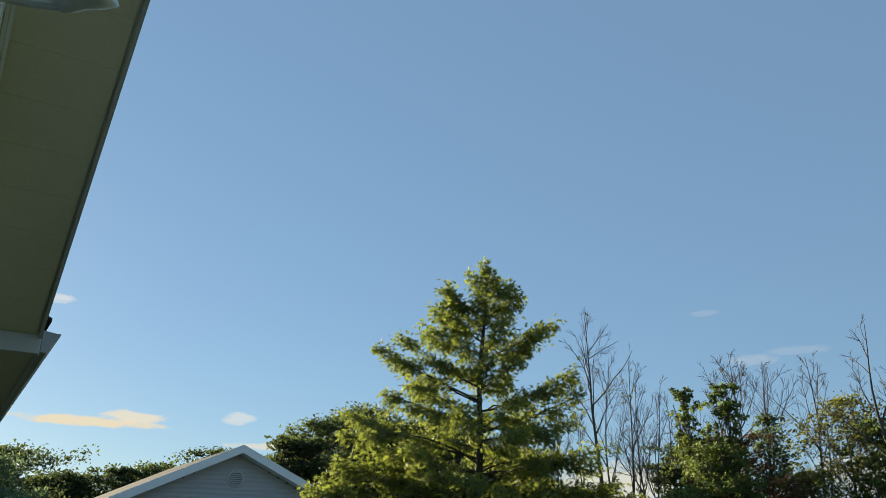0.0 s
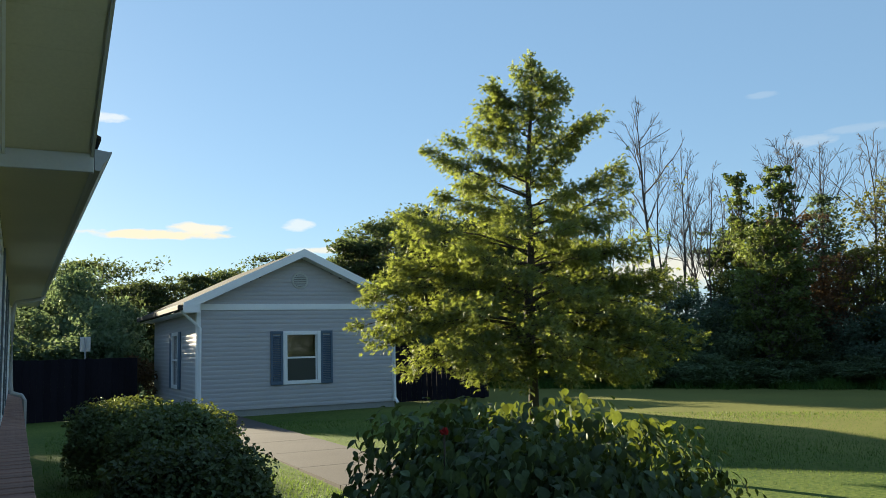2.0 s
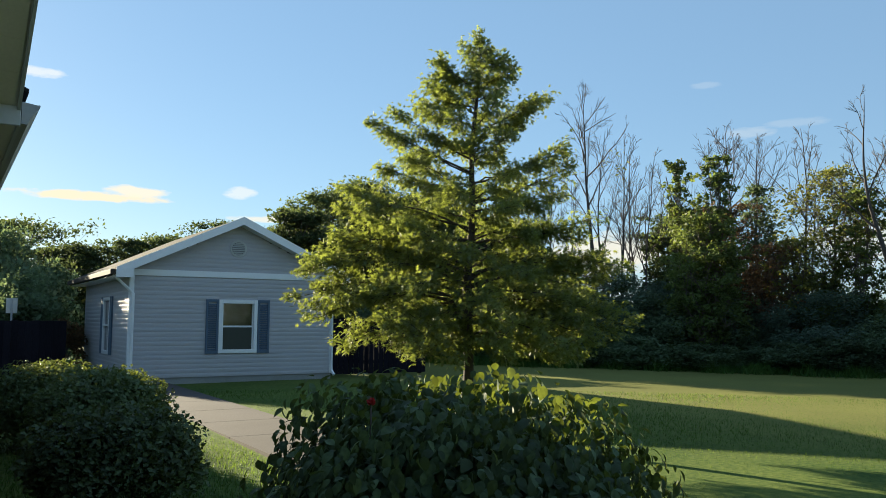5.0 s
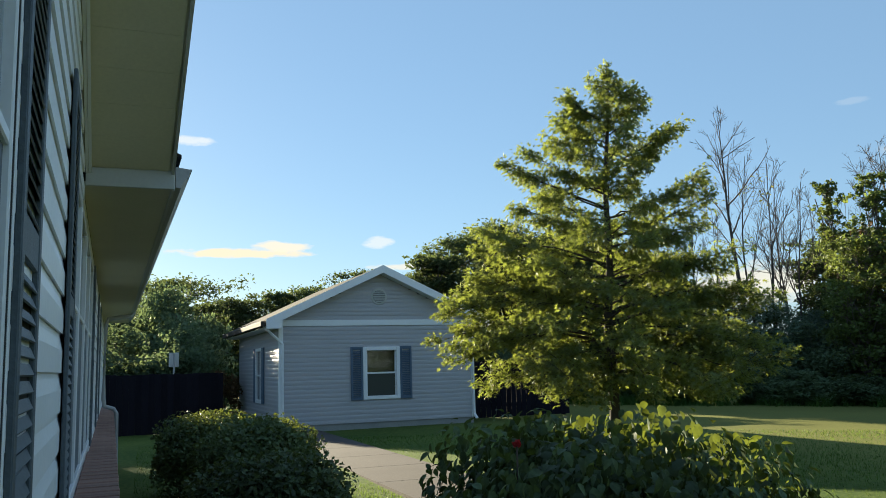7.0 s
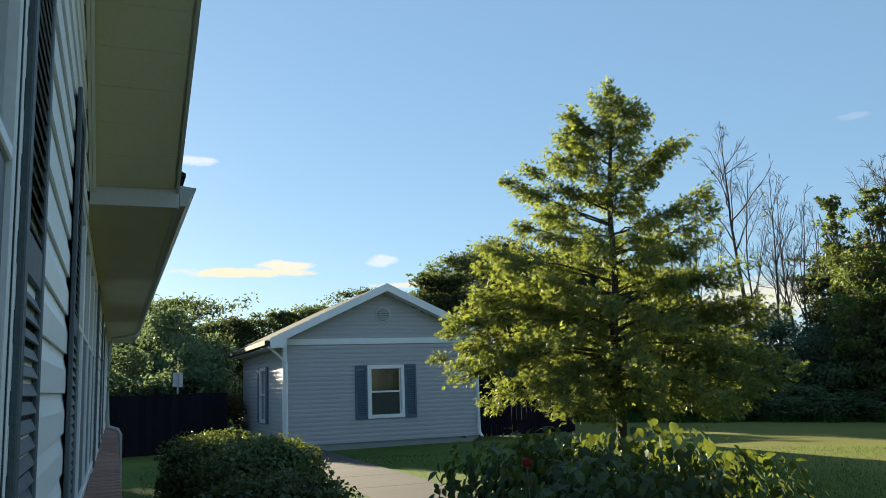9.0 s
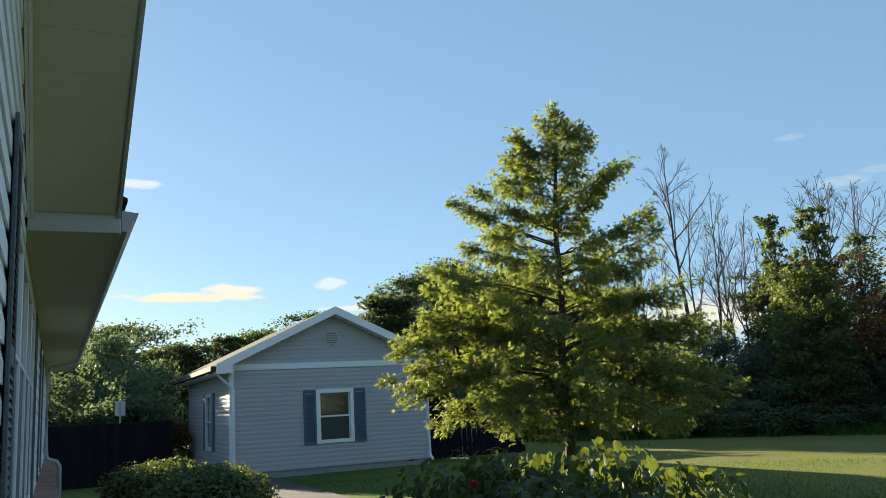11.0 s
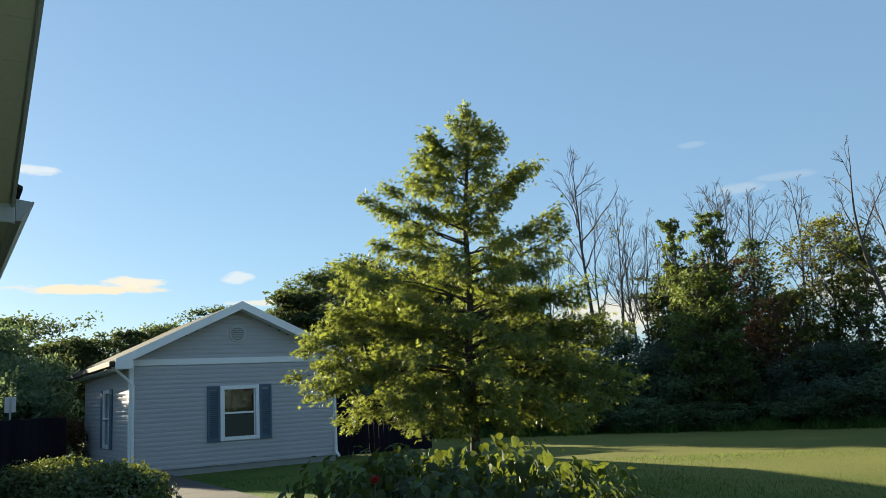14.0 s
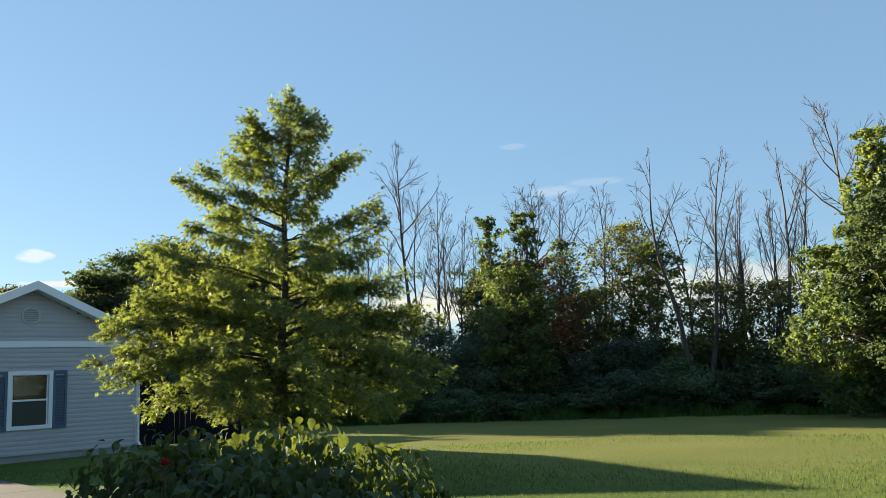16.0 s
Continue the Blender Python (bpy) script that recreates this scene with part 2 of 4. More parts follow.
def prism(bm, outline, a, b, axis):
    """Sweeps an outline of 2D points along an axis from a to b; axis 'x': points are (y, z), 'y': (x, z), 'z': (x, y)."""
    def place(p, s):
        return {"x": (s, p[0], p[1]), "y": (p[0], s, p[1]), "z": (p[0], p[1], s)}[axis]
    lo = [bm.verts.new(place(p, a)) for p in outline]
    hi = [bm.verts.new(place(p, b)) for p in outline]
    n = len(outline)
    bm.faces.new(lo)
    bm.faces.new(hi[::-1])
    for i in range(n):
        bm.faces.new((lo[i], hi[i], hi[(i + 1) % n], lo[(i + 1) % n]))
    bmesh.ops.recalc_face_normals(bm, faces=bm.faces[:])
    return bm


def tube(bm, path, radius, sides=10):
    rings = []
    for i, p in enumerate(path):
        p = Vector(p)
        d = (Vector(path[min(i + 1, len(path) - 1)]) - Vector(path[max(i - 1, 0)])).normalized()
        q = d.to_track_quat("Z", "Y")
        r = radius[i] if isinstance(radius, (list, tuple)) else radius
        rings.append([bm.verts.new(p + q @ Vector((r * math.cos(6.2832 * k / sides), r * math.sin(6.2832 * k / sides), 0))) for k in range(sides)])
    for a, b in zip(rings, rings[1:]):
        for k in range(sides):
            bm.faces.new((a[k], a[(k + 1) % sides], b[(k + 1) % sides], b[k]))
    bm.faces.new(rings[0][::-1])
    bm.faces.new(rings[-1])
    return bm


def quick_mesh(name, verts, tris, smooth=False):
    me = bpy.data.meshes.new(name)
    verts, tris = np.asarray(verts, np.float32), np.asarray(tris, np.int32)
    me.vertices.add(len(verts))
    me.vertices.foreach_set("co", verts.ravel())
    me.loops.add(tris.size)
    me.loops.foreach_set("vertex_index", tris.ravel())
    me.polygons.add(len(tris))
    me.polygons.foreach_set("loop_start", np.arange(len(tris), dtype=np.int32) * 3)
    me.update(calc_edges=True)
    if smooth:
        me.shade_smooth()
    return me


def leaves_mesh(name, points, size, rng, droop=0.3, width=0.55, up=None, curl=0.18):
    """Folded pointed leaves, two triangles a half, one at each point. up: outward directions that the leaves face."""
    P = np.asarray(points, float)
    n = len(P)
    d = rng.normal(size=(n, 3))
    d[:, 2] = d[:, 2] * 0.5 - droop
    d /= np.linalg.norm(d, axis=1)[:, None]
    nrm = rng.normal(size=(n, 3)) * 0.7 + (np.array([0, 0, 0.9]) if up is None else up)
    s = np.cross(d, nrm)
    s /= np.linalg.norm(s, axis=1)[:, None] + 1e-9
    f = np.cross(s, d)
    L = size * rng.uniform(0.6, 1.3, n)[:, None]
    W = L * width * 0.5
    base, tip = P - d * L * 0.5, P + d * L * 0.5 - f * L * curl
    mid = P + d * L * (-0.05)
    lv, rv = mid + s * W + f * W * 0.35, mid - s * W + f * W * 0.35
    V = np.stack([base, lv, tip, rv], 1).reshape(-1, 3)
    i = np.arange(n)[:, None] * 4
    T = np.concatenate([i + [0, 2, 1], i + [0, 3, 2]], 1).reshape(-1, 3)
    return quick_mesh(name, V, T)


def broad_leaves_mesh(name, points, size, rng, out, width=0.62, droop=0.7, curl=0.30):
    """Broad drooping leaves with a folded midrib and a curved tip, facing the given outward directions."""
    P, U = np.asarray(points, float), np.asarray(out, float)
    n = len(P)
    U = U / (np.linalg.norm(U, axis=1)[:, None] + 1e-9)
    d = U * 0.55 + rng.normal(size=(n, 3)) * 0.42 + np.array([0, 0, -droop])
    d /= np.linalg.norm(d, axis=1)[:, None]
    f = U * 0.8 + rng.normal(size=(n, 3)) * 0.30 + np.array([0, 0, 0.75])
    f -= d * (f * d).sum(1)[:, None]
    f /= np.linalg.norm(f, axis=1)[:, None]
    s = np.cross(d, f)
    L = size * rng.uniform(0.6, 1.3, n)[:, None]
    rows = [P]
    for t, w in ((0.22, 0.72), (0.5, 1.0), (0.78, 0.6)):
        mid = P + d * L * t - f * L * curl * t * t
        side = s * L * width * 0.5 * w
        rows += [mid + side + f * L * 0.07 * w, mid, mid - side + f * L * 0.07 * w]
    rows.append(P + d * L * 0.98 - f * L * curl * 1.05)
    V = np.stack(rows, 1).reshape(-1, 3)
    t = [(0, 2, 1), (0, 3, 2)]
    for a in (1, 4):
        t += [(a, a + 1, a + 4), (a, a + 4, a + 3), (a + 1, a + 2, a + 5), (a + 1, a + 5, a + 4)]
    t += [(7, 8, 10), (8, 9, 10)]
    T = (np.arange(n)[:, None, None] * 11 + np.array(t)[None]).reshape(-1, 3)
    return quick_mesh(name, V, T, smooth=True)


def limbs_mesh(name, segs, sides=5):
    """Tapered branch pieces from rows of (start, end, radius, radius)."""
    A = np.array([s[0] for s in segs], float)
    B = np.array([s[1] for s in segs], float)
    ra = np.array([s[2] for s in segs])[:, None, None]
    rb = np.array([s[3] for s in segs])[:, None, None]
    d = B - A
    d /= np.linalg.norm(d, axis=1)[:, None] + 1e-9
    ref = np.where(np.abs(d[:, 2:3]) > 0.9, [[1.0, 0, 0]], [[0, 0, 1.0]])
    u = np.cross(d, ref)
    u /= np.linalg.norm(u, axis=1)[:, None]
    v = np.cross(d, u)
    k = np.arange(sides) * 2 * np.pi / sides
    ring = np.cos(k)[None, :, None] * u[:, None] + np.sin(k)[None, :, None] * v[:, None]
    V = np.concatenate([A[:, None] + ring * ra, B[:, None] + ring * rb], 1).reshape(-1, 3)
    a = np.arange(sides)
    b = (a + 1) % sides
    T = np.concatenate([np.stack([a, b, b + sides], 1), np.stack([a, b + sides, a + sides], 1)])
    T = (np.arange(len(segs))[:, None, None] * 2 * sides + T[None]).reshape(-1, 3)
    return quick_mesh(name, V, T, smooth=True)


G = 0.1


# ---- ground, path ----
def lawn_height(x, y):
    return G + 0.012 * math.sin(x * 0.9 + 0.4 * y) + 0.012 * math.sin(y * 0.7 - 0.3 * x)


bm = bmesh.new()
steps = [-1500, -400, -120, -60, -30] + [-20 + i for i in range(0, 61)] + [60, 120, 400, 1500]
grid = [[bm.verts.new((x, y, lawn_height(x, y) if abs(x) < 60 and abs(y) < 60 else G)) for x in steps] for y in steps]
for r0, r1 in zip(grid, grid[1:]):
    for i in range(len(steps) - 1):
        bm.faces.new((r0[i], r0[i + 1], r1[i + 1], r1[i]))
ground = part("ground", bm, M_LAWN, None)
ground.data.shade_smooth()
tagged(ground, "mown green lawn with a sunlit straw tint in its colour and shaded patches", "lawn", kind="structure")

path = thing("pavement", (0, 0, 0), "dark-toned concrete garden path across the lawn", "path", kind="structure")
bm = bmesh.new()
for k in range(16):
    y0, y1 = 1.0 + k * 1.5, 1.0 + k * 1.5 + 1.485
    cx0, cx1 = (3.05 + 0.016 * (y - 8) for y in (y0, y1))
    w = 1.2
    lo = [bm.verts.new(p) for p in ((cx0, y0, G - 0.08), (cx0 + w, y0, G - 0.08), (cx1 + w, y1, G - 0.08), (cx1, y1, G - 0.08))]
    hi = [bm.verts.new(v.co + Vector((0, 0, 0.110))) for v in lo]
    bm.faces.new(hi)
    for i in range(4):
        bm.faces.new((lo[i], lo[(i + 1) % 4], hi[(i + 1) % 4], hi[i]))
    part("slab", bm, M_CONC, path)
    bm = bmesh.new()
bm.free()


OUTER = set(scene.objects)


# ---- siding ----
def course_outline(h, out):
    return [(0, 0.002), (out, 0.0), (out, h * 0.56), (out * 0.25, h * 0.86), (0.002, h)]


def siding(parent, mat, fixed, normal, along, z0, z1, step, span, openings=(), out=0.016):
    """Lapped boards on a wall. fixed: the wall's plane; normal: which way it faces; along: 'x' or 'y'; span(z): its two ends."""
    z = z0
    while z < z1 - 0.01:
        h = min(step, z1 - z)
        a, b = span(z + h * 0.6)
        cuts = [(a, b)]
        for o0, o1, oz0, oz1 in openings:
            if z + h > oz0 and z < oz1:
                cuts = [c for s, e in cuts for c in ((s, min(e, o0)), (max(s, o1), e)) if c[1] - c[0] > 0.03]
        for s, e in cuts:
            if e - s < 0.03:
                continue
            bm = bmesh.new()
            prof = [(fixed + normal * p, z + q) for p, q in course_outline(step, out)]
            if h < step:
                prof = [(p, min(q, z + h)) for p, q in prof]
            prism(bm, prof, s, e, "x" if along == "x" else "y")
            part("board", bm, mat, parent)
        z += step


def louvred_shutter(name, width, height, mat, group):
    """Its back lies on x = 0, it faces +x, and runs along +y from 0."""
    ob = thing(name, (0, 0, 0), "dark weathered louvred shutter beside a window", "shutter", group)
    t = 0.014
    for y in (0, width - 0.05):
        part("stile", boxed(0, t, y, y + 0.05, 0, height, 0.003), mat, ob)
    for z in (0, height * 0.5 - 0.04, height - 0.07):
        part("rail", boxed(0.002, t - 0.002, 0.05, width - 0.05, z, z + 0.075, 0.002), mat, ob)
    part("backing", boxed(0, 0.0012, 0.05, width - 0.05, 0.07, height - 0.07), M_DARK, ob)
    bm = bmesh.new()
    z = 0.085
    prism(bm, [(0.002, 0.020), (0.011, 0.0), (0.0135, 0.003), (0.0045, 0.024)], 0.05, width - 0.05, "y")
    me = bpy.data.meshes.new("slat")
    bm.to_mesh(me)
    bm.free()
    while z < height - 0.11:
        if not (height * 0.5 - 0.075 < z < height * 0.5 + 0.035):
            s = hang("slat", me, mat, ob)
            s.location = (0, 0, z)
        z += 0.032
    return ob


def wall_window(name, fixed, y0, y1, z0, z1, label, rail=0.55, mullions=(), pane_tilt=0.0):
    """A white window in a wall that faces +x."""
    ob = tagged(new(name), label, "window", kind="structure")
    f = 0.045
    for a, b, c, d in ((y0 - f, y0, z0 - f, z1 + f), (y1, y1 + f, z0 - f, z1 + f)):
        part("window_frame", boxed(fixed - 0.10, fixed + 0.011, a, b, c, d, 0.003), M_TRIM, ob)
        part("channel", boxed(fixed - 0.02, fixed + 0.014, *((a - 0.012, a) if a < y0 else (b, b + 0.012)), c, d, 0.002), M_TRIM, ob)
        # dark strip painted in for the shaded groove along the frame
        part("groove_strip", boxed(fixed - 0.02, fixed + 0.013, (a + b) / 2 - 0.004, (a + b) / 2 + 0.004, c + 0.01, d - 0.01), M_DARK, ob, "dark strip for the shade in the frame's groove")
    part("window_frame", boxed(fixed - 0.10, fixed + 0.011, y0, y1, z1, z1 + f, 0.004), M_TRIM, ob)
    part("window_sill", boxed(fixed - 0.10, fixed + 0.016, y0, y1, z0 - f, z0, 0.004), M_TRIM, ob)
    zr = z0 + (z1 - z0) * rail
    bm = boxed(fixed - 0.035, fixed + 0.008, y0, y1, zr, zr + 0.024, 0.003)
    part("meeting_rail", bm, M_TRIM, ob)
    for m in mullions:
        part("mullion", boxed(fixed - 0.05, fixed + 0.012, m - 0.035, m + 0.035, z0, z1, 0.003), M_TRIM, ob)
    part("screen", boxed(fixed - 0.004, fixed - 0.001, y0, y1, z0, zr), M_SCREEN, ob, "grey insect screen")
    bm = boxed(fixed - 0.012, fixed - 0.008, y0, y1, zr + 0.024, z1)
    # the pane is turned only to mirror a brighter part of the sky
    if pane_tilt:
        bmesh.ops.rotate(bm, cent=(fixed - 0.03, y1, 0), matrix=Matrix.Rotation(radians(-pane_tilt), 3, "Z"), verts=bm.verts[:])
    g = part("pane", bm, M_MIRRORPANE, ob)
    g.visible_shadow = False
    # dark sheet in place of the unlit room
    part("unlit_room_sheet", boxed(fixed - 0.19, fixed - 0.18, y0 - 0.05, y1 + 0.05, z0 - 0.05, z1 + 0.05), M_DARK, ob, "dark sheet standing in for the unlit room behind the glass")
    return ob


# ---- the long building beside the camera ----
WX = -0.058
RET, SLOPE, APEX = 4.9, 0.46, -1.2
Z_EAVE = 2.47
Z_TOP = Z_EAVE + 0.095


def rake_z(y):
    return Z_TOP + SLOPE * ((RET - y) if y > APEX else (RET - 2 * APEX + y - 0))


END = 17.4
WIN = [(0.55, 1.69, 0.98, 2.45), (3.78, 7.55, 0.98, 2.31), (10.7, 12.1, 0.98, 2.31)]
wall = tagged(new("wall_west"), "pale vinyl-sided long wall with windows and shutters", "wall", kind="structure")
edges_y = [-7.3] + [v for w in WIN for v in (w[0] - 0.06, w[1] + 0.06)] + [END]
for a, b in zip(edges_y[0::2], edges_y[1::2]):
    part("wall_core", boxed(WX - 0.20, WX, a, b, G - 0.5, 2.47), M_WALL, wall)
for w in WIN:
    part("wall_core", boxed(WX - 0.20, WX, w[0] - 0.06, w[1] + 0.06, G - 0.5, w[2] - 0.06), M_WALL, wall)
    part("wall_core", boxed(WX - 0.20, WX, w[0] - 0.06, w[1] + 0.06, w[3] + 0.06, 2.47), M_WALL, wall)
bm = bmesh.new()
prism(bm, [(RET, 2.474), (RET, Z_TOP), (APEX, rake_z(APEX)), (2 * APEX - RET, Z_TOP), (2 * APEX - RET, 2.474)], WX - 0.20, WX, "x")
part("gable_core", bm, M_WALL, wall)
for i, w in enumerate(WIN):
    ob = wall_window("window_%d" % (i + 1), WX, *w, "white double-hung window with a grey insect screen", 0.585 if i == 0 else 0.60, (4.72, 5.66, 6.60) if i == 1 else (), 5.0 if i == 0 else 0.0)
tall = louvred_shutter("window_shutter", 0.39, 1.62, M_SHUT_DARK, "shutters on the long wall")
tall.matrix_basis = pose(WX + 0.010, 1.775, 0.92)
copy_thing(tall, pose(WX + 0.017, 3.31, 0.92))
copy_thing(tall, pose(WX + 0.010, 0.06, 0.92))
short = louvred_shutter("window_shutter", 0.39, 1.46, M_SHUT_DARK, "shutters on the long wall")
short.matrix_basis = pose(WX + 0.012, 7.64, 0.92)
for y in (10.22, 12.19):
    copy_thing(short, pose(WX + 0.012, y, 0.92))

# roof over the gable section and along the eave, soffits, fascia
bm = bmesh.new()
OUT = 0.405
prism(bm, [(RET, Z_TOP), (APEX, rake_z(APEX)), (2 * APEX - RET, Z_TOP), (2 * APEX - RET, Z_TOP + 0.02), (APEX, rake_z(APEX) + 0.02), (RET, Z_TOP + 0.02)], WX + 0.002, OUT - 0.022, "x")
rake_soffit = part("rake_soffit", bm, M_SOFFIT, None)
tagged(rake_soffit, "cream ribbed soffit under the sloping gable overhang", "soffit", kind="structure")
rake_panels = tagged(new("soffit_panels"), "cream vinyl soffit panels with shallow joints", "soffit", kind="structure")
y = RET - 0.03
while y > -3.0:
    y2 = y - 0.22
    if not (y > APEX > y2):
        bm = bmesh.new()
        prism(bm, [(y, rake_z(y) - 0.010), (y2 + 0.002, rake_z(y2 + 0.002) - 0.010), (y2 + 0.002, rake_z(y2 + 0.002) - 0.001), (y, rake_z(y) - 0.001)], WX + 0.03, OUT - 0.034, "x")
        part("panel", bm, M_SOFFIT, rake_panels)
    y = y2
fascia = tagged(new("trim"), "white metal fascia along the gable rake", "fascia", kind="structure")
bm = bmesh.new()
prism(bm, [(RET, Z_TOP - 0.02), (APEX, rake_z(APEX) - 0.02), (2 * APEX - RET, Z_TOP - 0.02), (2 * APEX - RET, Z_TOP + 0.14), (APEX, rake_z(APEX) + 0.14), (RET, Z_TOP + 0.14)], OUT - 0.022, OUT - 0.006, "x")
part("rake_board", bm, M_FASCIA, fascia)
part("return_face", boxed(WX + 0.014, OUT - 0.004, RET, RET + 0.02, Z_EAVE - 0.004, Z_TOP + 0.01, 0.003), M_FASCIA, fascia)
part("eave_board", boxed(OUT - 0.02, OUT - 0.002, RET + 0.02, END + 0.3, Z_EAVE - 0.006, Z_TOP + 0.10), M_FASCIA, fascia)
for x in (WX + 0.013, WX + 0.029):
    bm = bmesh.new()
    prism(bm, [(RET, Z_TOP - 0.035), (APEX, rake_z(APEX) - 0.035), (APEX, rake_z(APEX) - 0.002), (RET, Z_TOP - 0.002)], x, x + 0.014, "x")
    part("wall_trim", bm, M_TRIM, fascia)
eave = part("eave_soffit", boxed(WX + 0.002, OUT - 0.02, RET + 0.02, END + 0.3, Z_EAVE, Z_EAVE + 0.02), M_SOFFIT, None)
tagged(eave, "cream soffit under the long eave", "soffit", kind="structure")
roof = tagged(new("roof"), "grey shingled roof of the long building", "roof", kind="structure")
bm = bmesh.new()
prism(bm, [(OUT + 0.03, Z_TOP + 0.10), (-5.0, Z_TOP + 0.10 + 5.4 * SLOPE), (-10.4, Z_TOP + 0.10), (-10.4, Z_TOP), (-5, Z_TOP + 5.3 * SLOPE), (OUT + 0.03, Z_TOP + 0.08)], RET + 0.021, END + 0.3, "y")
part("main_slope", bm, M_ROOF, roof)
bm = bmesh.new()
prism(bm, [(RET + 0.018, Z_TOP + 0.15), (APEX, rake_z(APEX) + 0.18), (2 * APEX - RET - 0.25, Z_TOP + 0.06), (2 * APEX - RET, Z_TOP + 0.04), (APEX, rake_z(APEX) + 0.145), (RET, Z_TOP + 0.13)], -8.0, OUT + 0.006, "x")
part("gable_slope", bm, M_ROOF, roof)
part("back_wall", boxed(-10.2, -10.0, -7.3, END, G - 0.5, 2.6), M_SIDING, wall)
part("end_wall", boxed(-10.0, WX - 0.2, END - 0.2, END, G - 0.5, 2.6), M_SIDING, wall)
part("end_wall", boxed(-10.0, WX - 0.2, -7.3, -7.1, G - 0.5, 2.6), M_SIDING, wall)
part("corner_post", boxed(WX, WX + 0.02, END - 0.09, END, 0.87, 2.47, 0.004), M_TRIM, wall)

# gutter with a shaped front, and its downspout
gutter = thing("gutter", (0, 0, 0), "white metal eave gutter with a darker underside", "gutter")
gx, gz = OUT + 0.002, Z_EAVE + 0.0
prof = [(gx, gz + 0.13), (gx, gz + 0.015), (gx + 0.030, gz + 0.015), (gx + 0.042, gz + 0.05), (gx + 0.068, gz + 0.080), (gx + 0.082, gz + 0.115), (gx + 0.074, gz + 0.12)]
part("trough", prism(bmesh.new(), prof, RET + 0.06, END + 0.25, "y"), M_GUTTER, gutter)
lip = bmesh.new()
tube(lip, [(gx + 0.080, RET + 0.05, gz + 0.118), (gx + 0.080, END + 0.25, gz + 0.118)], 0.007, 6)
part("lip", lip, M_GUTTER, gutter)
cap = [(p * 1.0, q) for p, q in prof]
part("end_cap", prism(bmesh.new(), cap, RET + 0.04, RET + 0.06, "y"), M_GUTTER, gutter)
spout = thing("downspout", (0, 0, 0), "white metal downspout bent over the brick ledge", "downspout")
part("pipe", tube(bmesh.new(), [(WX + 0.07, 14.9, 2.30), (WX + 0.06, 14.9, 1.1), (WX + 0.08, 14.9, 0.98), (0.16, 14.9, 0.93), (0.20, 14.9, 0.86), (0.21, 14.9, -0.1)], 0.035, 8), M_GUTTER, spout)
part("elbow", tube(bmesh.new(), [(gx + 0.04, 14.9, 2.49), (gx - 0.02, 14.9, 2.43), (WX + 0.10, 14.9, 2.38), (WX + 0.07, 14.9, 2.28)], 0.035, 8), M_GUTTER, spout)

# brick base with a rowlock ledge
ledge = tagged(new("brick_base"), "reddish brown brick base with a rowlock ledge", "brick base", kind="structure")
part("base_core", boxed(WX, 0.150, -7.3, END, G - 0.5, 0.79), M_BRICK, ledge)
part("mortar_bed", boxed(WX, 0.146, -7.3, END, 0.79, 0.842), M_MORTAR, ledge)

# flood lamp on an arm over the shutter
lamp = thing("flood_lamp", (WX + 0.012, 2.00, 2.605), "white metal flood lamp on a short wall arm", "lamp")
part("base_plate", tube(bmesh.new(), [(0, 0, 0), (0.018, 0, 0)], 0.055, 16), M_LAMP, lamp)
part("arm", tube(bmesh.new(), [(0.015, 0, 0), (0.07, -0.01, 0.0), (0.125, -0.03, 0.0)], 0.016, 10), M_LAMP, lamp)
bm = bmesh.new()
tube(bm, [(0, 0, 0), (0, 0, 0.02), (0, 0, 0.05), (0, 0, 0.09), (0, 0, 0.12)], [0.026, 0.036, 0.042, 0.060, 0.068], 20)
bmesh.ops.transform(bm, matrix=pose(0.12, -0.03, 0.0, 62, 0, 52) @ Matrix.Scale(0.9, 4), verts=bm.verts[:])
head = part("lamp_head", bm, M_LAMP, lamp)
head.data.shade_smooth()
NEAR = {o for o in scene.objects if o.parent is None} - OUTER


# ---- the small house ----
HX0, HX1, HY, HL = 3.60, 8.30, 19.0, 6.2
HXM, HPK = (HX0 + HX1) / 2, 3.78
HEAVE, HBASE = 2.42, 0.235
house = thing("house", (0, 0, 0), "small white-sided gabled house with blue shutters", "house")
FW = (5.60, 6.33, 0.83, 1.87)
LW = (21.3, 22.05, 0.75, 1.95)
hs = (HPK - HEAVE - 0.12) / (HXM - HX0 + 0.35)


def gable_span(z):
    if z <= HEAVE:
        return HX0, HX1
    half = max(0.0, (HPK - 0.10 - z) / hs)
    return max(HX0, HXM - half), min(HX1, HXM + half)


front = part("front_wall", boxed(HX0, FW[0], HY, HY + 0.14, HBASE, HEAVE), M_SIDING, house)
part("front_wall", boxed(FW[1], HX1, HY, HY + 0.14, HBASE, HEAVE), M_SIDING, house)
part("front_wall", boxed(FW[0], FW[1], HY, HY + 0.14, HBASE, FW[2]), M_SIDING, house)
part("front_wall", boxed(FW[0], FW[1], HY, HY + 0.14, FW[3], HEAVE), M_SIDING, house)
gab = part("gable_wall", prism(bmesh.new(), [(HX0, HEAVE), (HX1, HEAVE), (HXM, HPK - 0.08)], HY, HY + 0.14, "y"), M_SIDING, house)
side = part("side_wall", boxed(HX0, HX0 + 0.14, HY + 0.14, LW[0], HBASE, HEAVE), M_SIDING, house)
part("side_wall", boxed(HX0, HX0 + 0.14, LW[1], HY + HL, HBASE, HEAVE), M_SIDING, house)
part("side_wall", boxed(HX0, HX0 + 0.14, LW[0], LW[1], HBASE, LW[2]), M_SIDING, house)
